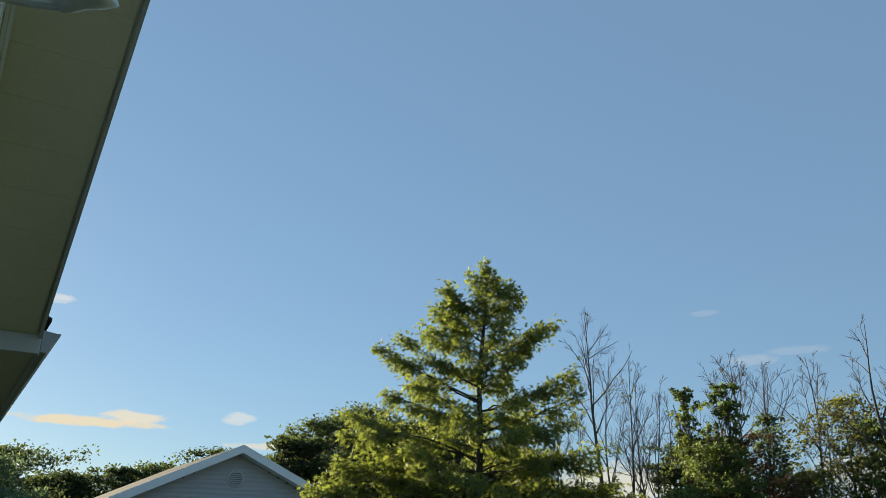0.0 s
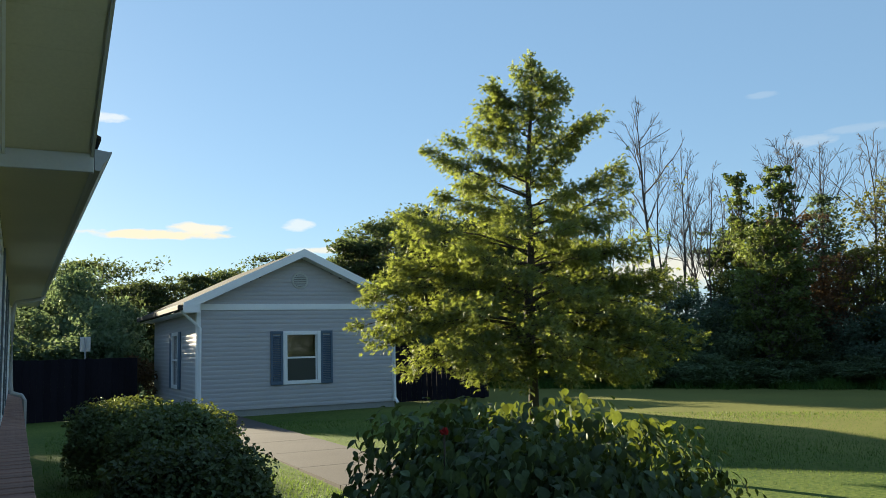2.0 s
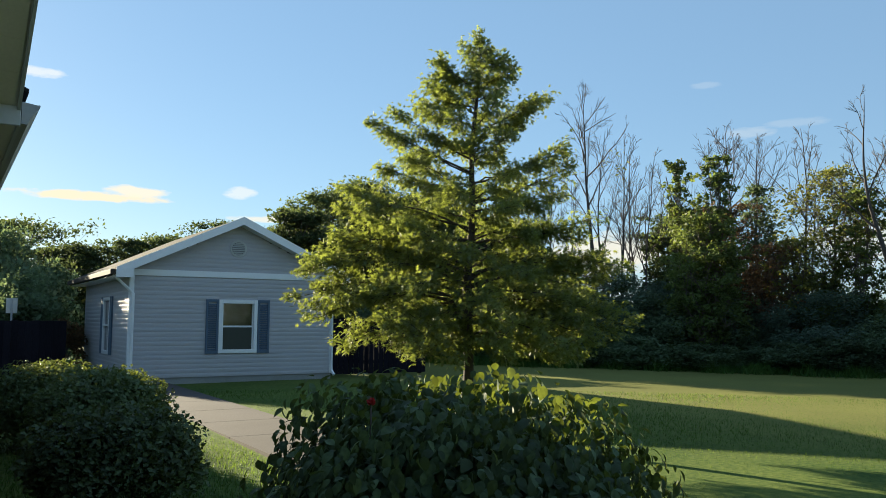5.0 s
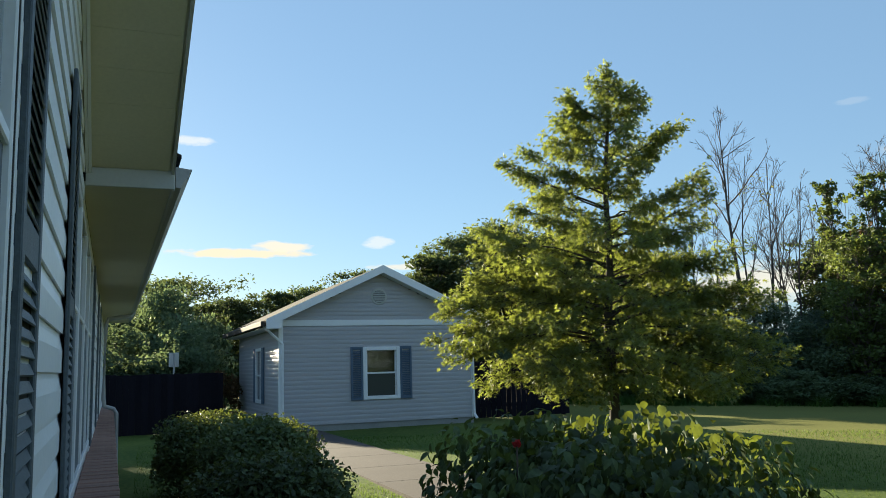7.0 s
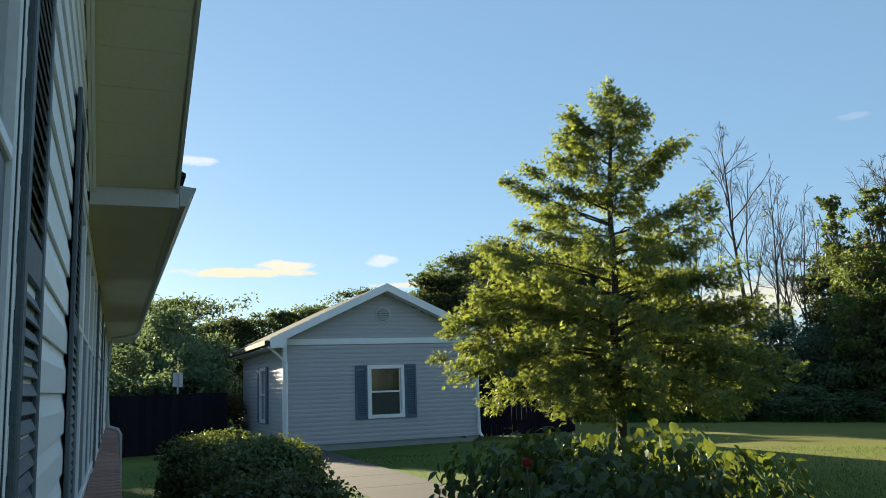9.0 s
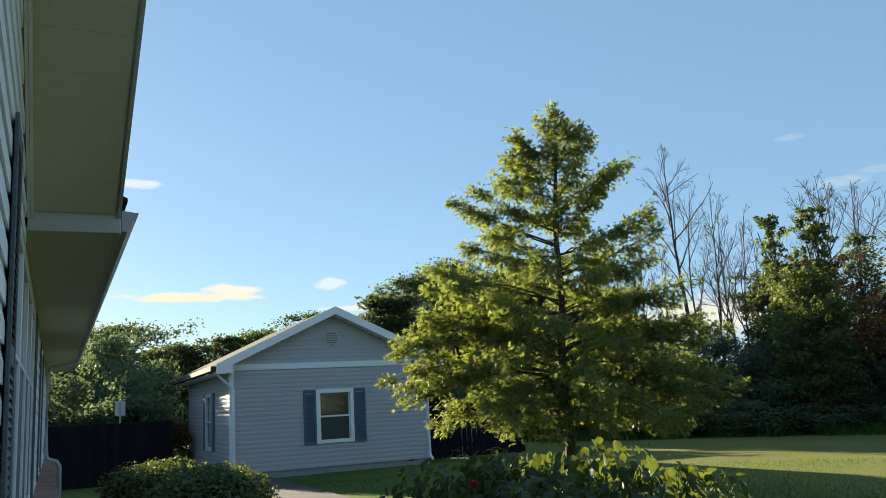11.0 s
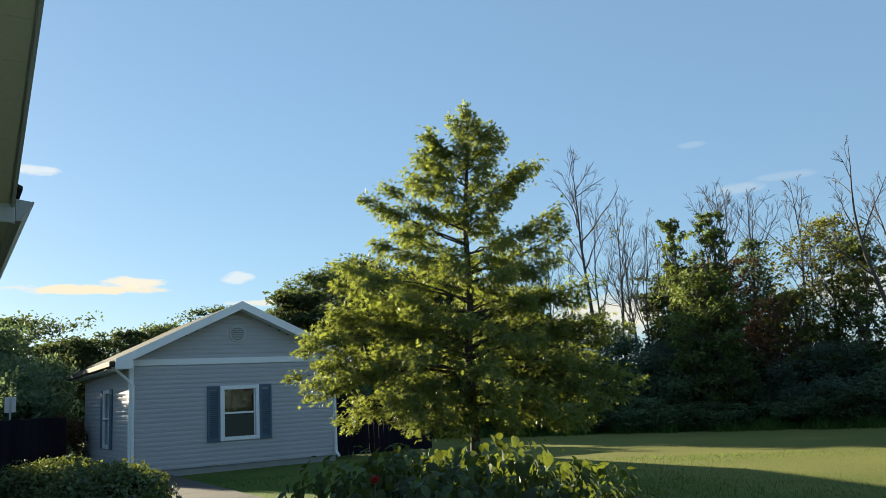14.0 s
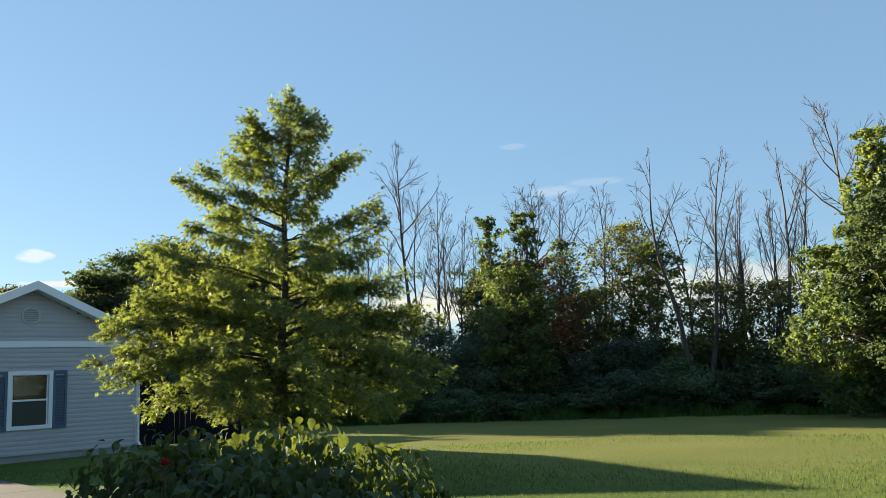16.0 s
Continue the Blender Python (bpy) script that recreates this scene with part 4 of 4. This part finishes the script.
# bearing, distance, elevation of the top, lean to the right, spread, radius, fork, stems, boughs
for i, (be, di, el, ln, sp, ra, fk, st, nb) in enumerate([
        (41.9, 30, 15.8, -0.055, 0.95, 0.12, 0.55, 1, 13), (42.6, 31, 12.9, 0.02, 0.38, 0.065, 0.35, 1, 9), (43.5, 29.5, 12.4, 0.02, 0.36, 0.06, 0.35, 1, 9),
        (43.9, 31, 11.3, 0.05, 0.40, 0.06, 0.35, 2, 8), (44.6, 30, 10.9, 0.07, 0.42, 0.055, 0.35, 1, 9), (45.6, 31.5, 10.3, 0.03, 0.42, 0.05, 0.3, 2, 7), (38.6, 33, 10.6, 0, 0.42, 0.05, 0.4, 1, 8),
        (36.9, 34, 10.4, 0.02, 0.4, 0.05, 0.4, 2, 7), (40.2, 32, 9.6, -0.03, 0.42, 0.05, 0.35, 1, 8),
        (50.5, 33, 12.8, -0.02, 0.85, 0.09, 0.58, 1, 15), (49.5, 33.5, 12.0, -0.05, 0.7, 0.07, 0.55, 1, 11), (51.4, 33, 12.2, 0.04, 0.75, 0.07, 0.58, 1, 12), (53.4, 30, 12.3, 0.10, 0.42, 0.075, 0.5, 1, 9),
        (60.6, 26, 14.0, -0.10, 0.60, 0.10, 0.50, 1, 6), (61.1, 26, 13.9, 0.15, 0.50, 0.085, 0.50, 1, 6), (60.2, 27, 11.0, -0.04, 0.4, 0.06, 0.4, 1, 8), (62.3, 28, 10.5, 0.02, 0.35, 0.045, 0.35, 2, 6),
        (63.6, 28, 10.8, 0.04, 0.35, 0.045, 0.35, 2, 6), (64.8, 27, 10.2, -0.06, 0.38, 0.045, 0.35, 2, 6), (66.2, 26, 13.6, 0.02, 0.45, 0.08, 0.50, 2, 5), (65.6, 28, 11.0, 0.06, 0.35, 0.045, 0.35, 2, 6), (67.6, 28, 9.6, 0.05, 0.38, 0.045, 0.35, 2, 6),
        (69.9, 27, 15.9, -0.02, 0.70, 0.10, 0.55, 1, 11), (72.2, 27, 14.2, 0.04, 0.6, 0.08, 0.5, 1, 9), (57.6, 31, 10.2, 0.0, 0.4, 0.05, 0.4, 1, 8), (55.2, 31, 9.6, 0.03, 0.4, 0.05, 0.4, 1, 8)]):
    bare_tree(polar(be, di), rise(di, el), 40 + i, ln, sp, ra, fk, stems=st, tuft=110 if i == 0 else 0, boughs=nb)


def leafy_tree(name, at, height, crown, n, leaf, mat, seed, label, trunk=0.12, lumps=22, crown_base=0.25, conic=0.0, group="", gap=0.55, fill=0.34, stems=1):
    """A trunk with limbs that each end in a loose clump of leaves; crown is its half-width."""
    rng = np.random.default_rng(seed)
    ob = thing(name, at, label, "tree", group)
    segs, spots, ups = [], [], []
    for s in range(stems):
        foot = rng.normal(size=3) * np.array([0.25, 0.25, 0]) * (stems > 1)
        lp, ls = wander(rng, foot, (rng.normal() * 0.08, rng.normal() * 0.08, 1), height * 0.93, trunk, 0.015, 8, 0.05, 0.0)
        segs += ls
        lp = np.array(lp)
        for k in range(lumps // stems):
            f = crown_base + (1 - crown_base) * ((k + rng.random()) / (lumps // stems))
            w = crown * ((1 - f) ** 0.8 * 1.25 if conic else math.sqrt(max(0.06, 1 - ((f - crown_base) / (1 - crown_base) * 2 - 0.85) ** 2 * 0.85)))
            ang = k * 2.4 + rng.random()
            ln = w * rng.uniform(0.45, 0.95)
            c = np.array([math.cos(ang) * ln, math.sin(ang) * ln, f * height])
            i = min(7, int(max(0.1, f - 0.15) * 8))
            st = lp[i]
            c[:2] += st[:2]
            mid = (st + c) / 2 + rng.normal(size=3) * 0.1
            segs += [(st, mid, 0.035 * trunk / 0.12, 0.02 * trunk / 0.12), (mid, c, 0.02 * trunk / 0.12, 0.006)]
            rad = crown * fill * rng.uniform(0.6, 1.25) * (1.2 - 0.6 * f if conic else 1)
            for j in range(9):
                cc = c + rng.normal(size=3) * rad * 0.85
                cc[2] = min(cc[2], height * 0.98)
                segs.append((mid + (c - mid) * 0.6, cc, 0.009, 0.003))
                q, d = clump(rng, cc, (rad * gap, rad * gap, rad * gap * (0.9 if conic else 0.6)), max(3, int(n / lumps / 9 * ((rad / (crown * fill)) ** 1.6 if conic else 1))), 0.9)
                spots.append(q)
                ups.append(d)
    hang("trunk", limbs_mesh("trunk", segs, 5), M_BARK, ob)
    hang("crown", leaves_mesh("crown", np.concatenate(spots), leaf, rng, 0.2, 0.6, np.concatenate(ups) * 0.8 + [0, 0, 0.4]), mat, ob)
    return ob


# trees behind the fence and the house
LT = "dark green broadleaf tree with thin gaps, some added unseen for shade and mirroring"
# the first five, past bearing -9, are unseen and added to shade the lawn
for i, (be, di, el, cr) in enumerate([(-18, 38, 9.6, 2.5), (-13.8, 38, 9.6, 2.6), (-12.0, 36, 9.4, 2.3), (-9.9, 38, 9.6, 2.3), (-10.8, 40, 9.3, 2.3), (-4.5, 42, 3.6, 2.2), (-1.0, 40, 4.4, 2.2), (3.2, 38, 6.5, 2.3), (6.0, 41, 4.8, 2.0), (8.4, 42, 5.1, 2.0), (10.6, 43, 5.6, 2.1), (13.2, 44, 5.9, 2.2), (15.8, 45, 5.2, 2.3), (18.5, 47, 5.4, 2.5)]):
    leafy_tree("broadleaf_tree", polar(be, di), rise(di, el) * (0.92 if el < 9 else 1), cr, 12500 if el < 9 else 30000, 0.16 if el < 9 else 0.24, M_LEAFSIL, 100 + i, LT, 0.12, 30, 0.06, group="trees behind the fence", stems=2, gap=0.72)
for i, (be, di, el, cr) in enumerate([(22.9, 45, 8.5, 2.4), (26.2, 45, 9.6, 2.9), (30.4, 44, 8.6, 2.9), (34.5, 43, 6.6, 2.7)]):
    leafy_tree("maple_tree", polar(be, di), rise(di, el), cr * 0.9, 18000, 0.17, M_LEAFSIL, 130 + i, "dark dense broadleaf tree behind the house, some hidden and added for shade", 0.2, 34, 0.25, group="dark trees behind the house", gap=0.75)
# three more, hidden by the roof, added to cast shade on the far lawn
for i, (x, y, he) in enumerate(((10.4, 40, 5.2), (12.2, 40.5, 6.1), (14.2, 40, 5.9))):
    leafy_tree("maple_tree", (x, y, G), he, 1.5, 12000, 0.15, M_LEAFSIL, 140 + i, "dark dense broadleaf tree behind the house, some hidden and added for shade", 0.2, 30, 0.15, group="dark trees behind the house", gap=0.9)
# low trees mostly behind the oak, placed and sized to shade the far lawn
for i, (x, y, he) in enumerate(((11.7, 29.6, 5.5), (12.9, 29.0, 5.9), (14.4, 28.5, 6.0), (16.0, 27.6, 6.0), (17.6, 26.4, 5.7), (19.3, 25.8, 5.2))):
    leafy_tree("understorey_tree", (x, y, G), he, 1.35, 15000, 0.16, M_LEAFSIL, 150 + i, "dark low tree behind the oak at the wood's edge, placed to shade the lawn", 0.1, 34, 0.06, group="dark low trees behind the oak", gap=0.95)
# unseen trees added on the side of the lawn that only the panes mirror
for i, (x, y) in enumerate(((-4, -26), (3, -24), (9, -27), (15, -24), (22, -25), (29, -20))):
    leafy_tree("broadleaf_tree", (x, y, G), 5.5, 3.0, 6000, 0.26, M_LEAFDK, 200 + i, LT, 0.16, 24, 0.05, group="trees across the lawn", gap=0.9)
# leafy trees in the wood's edge
for i, (be, di, el, cr, n, leaf, mt, con, lb) in enumerate([
        (47.9, 27.5, 11.0, 0.75, 4200, 0.13, M_LEAF, 1, "slender green tree with an upright spire"), (49.1, 27, 11.0, 0.85, 5200, 0.13, M_LEAF, 1, "green conical young tree with a pointed spire"),
        (48.6, 26.5, 7.0, 1.2, 5500, 0.12, M_LEAF, 0, "green leafy young tree at the wood's edge"),
        (46.3, 31, 7.6, 1.5, 10000, 0.14, M_LEAFSIL, 0, "dark round tree at the wood's edge"), (51.8, 31, 9.0, 1.3, 7000, 0.13, M_LEAFDK, 1, "dark conifer-like tree among bare stems"), (50.8, 28.5, 7.7, 1.1, 3800, 0.12, M_LEAFRED, 0, "reddish brown withering tree"),
        (56.4, 29, 9.7, 1.45, 3800, 0.11, M_LEAFYEL, 0, "thin yellow-green willow-like tree"), (57.8, 28, 8.4, 1.1, 4200, 0.12, M_LEAF, 0, "green tree with an airy crown"), (55.0, 28.5, 5.4, 1.1, 2000, 0.12, M_LEAFYEL, 0, "yellowish low tree in the thicket"), (52.4, 28, 5.2, 0.9, 1800, 0.12, M_LEAFRED, 0, "brown-leaved low tree in the thicket"),
        (71.8, 22.5, 14.6, 1.1, 14000, 0.14, M_OAK, 1, "tall poplar-like tree lit by the sun"), (69.5, 22.5, 7.0, 1.1, 6000, 0.13, M_LEAF, 0, "green bushy tree under the poplar"), (74.0, 22, 9.5, 1.5, 9000, 0.13, M_LEAFSIL, 0, "green bushy tree at the lawn's edge"),
        (62.0, 27, 5.2, 1.2, 3000, 0.11, M_LEAFYEL, 0, "thin yellowish sapling between bare stems"), (64.6, 27, 5.0, 1.2, 3000, 0.11, M_LEAFYEL, 0, "thin yellowish sapling between bare stems"), (40.5, 28, 4.5, 1.4, 6000, 0.12, M_LEAFSIL, 0, "dark green understorey tree")]):
    leafy_tree("edge_tree", polar(be, di), rise(di, el), cr, int(n * 1.5), leaf, mt, 160 + i, lb, 0.08, 30, 0.42 if mt is M_LEAFYEL else 0.12, con, "leafy trees at the wood's edge", gap=0.7)


def shrub_maker(name, seed, w, h, n, leaf, mat, label, category="shrub", group="", skin=0.55, droop=0.2, width=0.6, lumps=30, curl=0.18, broad=False, rough=0.22, low=1.35, full=2.0):
    rng = np.random.default_rng(seed)
    ob = thing(name, (0, 0, 0), label, category, group)
    spots, ups, segs = [], [], []
    for k in range(lumps):
        up = 1.0 - low * (k + 0.5) / lumps
        ring = max(0.02, 1 - abs(up) ** full) ** (1 / full)
        d = np.array([math.cos(2.39996 * k) * ring, math.sin(2.39996 * k) * ring, up]) + rng.normal(size=3) * rough
        c = np.array([d[0] * w * 0.72, d[1] * w * 0.72, h * 0.45 + d[2] * h * 0.42])
        rr = rng.uniform(0.22, 0.40) * min(w, h)
        q, u = clump(rng, c, (rr * 1.1, rr * 1.1, rr * 0.9), n // lumps, skin)
        spots.append(q)
        ups.append(u + d * 0.8)
        root = np.array([rng.normal() * 0.1 * w, rng.normal() * 0.1 * w, 0])
        m = (root + c) / 2 + rng.normal(size=3) * 0.06
        segs += [(root, m, 0.018, 0.012), (m, c, 0.012, 0.005)]
    P, U = np.concatenate(spots), np.concatenate(ups)
    keep = P[:, 2] > 0.03
    hang("stem_work", limbs_mesh("stem_work", segs, 4), M_BARK, ob)
    if broad:
        me = broad_leaves_mesh("leaves", P[keep], leaf, rng, U[keep], width, droop, curl)
    else:
        me = leaves_mesh("leaves", P[keep], leaf, rng, droop, width, U[keep] + [0, 0, 0.35], curl)
    hang("leaves", me, mat, ob)
    return ob


# the thicket along the far side of the lawn
thick = [shrub_maker("shrub", 300 + i, w, h, int(n * 1.6), 0.105, m, lb, group="thicket along the lawn", skin=0.75, low=1.85, lumps=40) for i, (w, h, n, m, lb) in enumerate([
    (1.5, 2.7, 9000, M_LEAFDK, "dense dark green shrub in the thicket"), (1.7, 3.0, 10000, M_LEAFBLUE, "blue-green shaded shrub in the thicket"), (1.3, 2.3, 7000, M_LEAFDK, "low dark shrub at the lawn's edge"),
    (1.4, 2.9, 8000, M_LEAF, "green shrub rising from the thicket")])]
rng_t = random.Random(21)
edge = [(12.3, 31.0), (14.5, 25.4), (17.4, 20.4), (20.1, 16.2), (22.0, 12.0), (23.4, 8.0), (24.5, 3.0)]
first = set()
for row, (off, zs) in enumerate(((0.7, 0.60), (1.5, 0.82), (2.9, 0.86), (5.0, 0.88), (7.0, 0.9))):
    s = 0.0
    while s < 5.99:
        i = int(s)
        f = s - i
        ax, ay = edge[i]
        bx, by = edge[i + 1]
        ln = math.hypot(bx - ax, by - ay)
        nx, ny = -(by - ay) / ln, (bx - ax) / ln
        k = (int(s * 7) + row * 2 + rng_t.randrange(2)) % 4
        if row == 0 or (row == 1 and k == 3):
            k = 2
        m = pose(ax + (bx - ax) * f + nx * off + rng_t.uniform(-0.6, 0.5), ay + (by - ay) * f + ny * off + rng_t.uniform(-0.4, 0.4), G, 0, 0, rng_t.uniform(0, 360)) @ Matrix.Diagonal((1, 1, zs * rng_t.uniform(0.75, 1.2), 1))
        if k not in first:
            thick[k].matrix_basis = m
            first.add(k)
        else:
            copy_thing(thick[k], m)
        s += (1.75 + 0.3 * row) / ln
for k, ob in enumerate(thick):
    if k not in first:
        ob.matrix_basis = pose(24.0 + k, 1.0, G)

# low growth behind the fence and a red shrub by the house
bl = shrub_maker("shrub", 330, 1.6, 2.4, 9000, 0.14, M_LEAFDK, "dark green shrub behind the fence", group="shrubs behind the fence")
bl.matrix_basis = pose(-0.2, 23.6, G)
# the two copies with k above 1 are stretched to shade the house's side wall
for x, y, t, k in ((1.6, 25.0, 40, 1), (-2.4, 24.5, 90, 1), (2.3, 28.5, 150, 1.55), (0.3, 28.6, 220, 1), (1.2, 31.0, 310, 1.7), (10.2, 24.5, 30, 1), (11.8, 26.5, 70, 1)):
    copy_thing(bl, pose(x, y, G, 0, 0, t) @ Matrix.Diagonal((1, 1, k, 1)))
rb = shrub_maker("red_shrub", 340, 0.6, 1.45, 5000, 0.07, M_LEAFRED, "dark red barberry-like shrub beside the house")
rb.matrix_basis = pose(2.85, 24.3, G)

# clipped bushes along the long wall
b1 = shrub_maker("round_bush", 351, 0.61, 0.69, 26000, 0.050, M_BOX, "clipped round dark green bush on the lawn", group="clipped bushes", lumps=80, skin=0.5, rough=0.09, full=2.5)
b1.matrix_basis = pose(*polar(10.0, 6.85))
b2 = shrub_maker("round_bush", 352, 0.63, 0.88, 26000, 0.050, M_BOX, "taller clipped bush with sunlit yellow-green top", group="clipped bushes", lumps=80, skin=0.5, rough=0.09, full=2.5)
b2.matrix_basis = pose(*polar(9.2, 8.7))
copy_thing(b2, pose(*polar(6.1, 10.3), 0, 0, 140))

# large-leaved bush in front of the camera
nb = shrub_maker("hydrangea_bush", 360, 0.77, 1.43, 82000, 0.042, M_BUSH, "broad large-leaved bush with drooping dark green leaves", lumps=130, skin=0.5, droop=0.95, width=0.72, curl=0.42, broad=True, rough=0.09, full=3.0)
nb.matrix_basis = pose(1.655, 2.85, -0.206) @ Matrix.Diagonal((0.97, 0.97, 0.988, 1)) @ Matrix.Rotation(radians(5.5), 4, Vector((math.sin(radians(31)), math.cos(radians(31)), 0)))
fl = thing("red_flower", (1.285, 2.66, 1.235), "single red bloom on the large-leaved bush", "flower")
rngf = np.random.default_rng(8)
fp, fd = clump(rngf, (0, 0, 0), (0.012, 0.012, 0.010), 40, 0.5)
hang("petals", leaves_mesh("petals", fp, 0.019, rngf, 0.0, 0.8, fd * 2), M_FLOWER, fl)
hang("stalk", limbs_mesh("stalk", [((0, 0, -0.16), (0, 0, 0), 0.004, 0.003)], 5), M_BARK, fl)

# grass blades on the nearer lawn
rngg = np.random.default_rng(77)
gn = 120000
gd = 4.5 + 13 * rngg.random(gn) ** 1.3
ga = np.radians(rngg.uniform(2, 76, gn))
gxy = np.stack([gd * np.sin(ga), gd * np.cos(ga)], 1)
on_path = (gxy[:, 0] > 3.0 + 0.016 * (gxy[:, 1] - 8)) & (gxy[:, 0] < 4.3 + 0.016 * (gxy[:, 1] - 8))
gxy = gxy[~on_path & ((gxy[:, 1] < 18.9) | (gxy[:, 0] > 8.4) | (gxy[:, 0] < 3.5)) & (gxy[:, 0] > 0.25)]
# taller rough grass along the foot of the thicket
fn = 26000
fs = rngg.random(fn) * (len(edge) - 1.001)
ea, eb = np.array(edge)[fs.astype(int)], np.array(edge)[fs.astype(int) + 1]
ew = eb - ea
ew /= np.linalg.norm(ew, axis=1)[:, None]
fringe = ea + (eb - ea) * (fs % 1)[:, None] + np.stack([-ew[:, 1], ew[:, 0]], 1) * (rngg.normal(size=fn) * 0.35 - 0.25 + 0.3 * np.sin(fs * 17) * np.sin(fs * 5.3))[:, None]
gn = len(gxy)
hh = np.concatenate([rngg.uniform(0.015, 0.042, gn), rngg.uniform(0.08, 0.42, fn) * (0.75 + 0.25 * np.sin(fs * 23))])
gw = np.concatenate([rngg.uniform(0.003, 0.006, gn), rngg.uniform(0.008, 0.016, fn)])
gxy = np.concatenate([gxy, fringe])
gn = len(gxy)
an = rngg.uniform(0, 6.28, gn)
ti = rngg.normal(size=(gn, 2)) * hh[:, None] * 0.5
zz = np.full(gn, G - 0.012)
V = np.stack([np.c_[gxy[:, 0] - gw * np.cos(an), gxy[:, 1] - gw * np.sin(an), zz], np.c_[gxy[:, 0] + gw * np.cos(an), gxy[:, 1] + gw * np.sin(an), zz], np.c_[gxy + ti, zz + 0.012 + hh]], 1).reshape(-1, 3)
grass = hang("grass", quick_mesh("grass", V, np.arange(gn * 3).reshape(-1, 3)), M_GRASSBLADE, None)
tagged(grass, "short mown grass and rough tufts along the thicket", "grass", kind="stuff")

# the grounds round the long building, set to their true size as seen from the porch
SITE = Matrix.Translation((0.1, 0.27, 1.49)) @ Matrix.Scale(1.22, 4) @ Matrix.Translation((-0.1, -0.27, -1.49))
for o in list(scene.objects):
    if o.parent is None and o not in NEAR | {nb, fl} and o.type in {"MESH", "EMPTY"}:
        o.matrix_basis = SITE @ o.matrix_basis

# ---- wall boards and ledge bricks, last ----
siding(wall, M_WALL, WX, 1, "y", 0.86, 5.2, 0.127,
       lambda z: (-1.5 if z < 2.5 else max(-1.5, -1.2), END - 0.09 if z < 2.46 else RET - (z - Z_TOP) / SLOPE - 0.05 if z > Z_TOP else RET),
       [(w[0] - 0.075, w[1] + 0.075, w[2] - 0.06, w[3] + 0.06) for w in WIN], 0.012)
bm = boxed(WX + 0.004, 0.162, 0.003, 0.093, 0.842, 0.882, 0.004)
brick_me = bpy.data.meshes.new("brick")
bm.to_mesh(brick_me)
bm.free()
k = 0
while 0.6 + k * 0.1 < END - 0.1:
    b = hang("brick", brick_me, M_BRICK, ledge)
    b.location = (0.002 * math.sin(k * 7.3), 0.6 + k * 0.1, 0.002 * math.sin(k * 3.1))
    k += 1
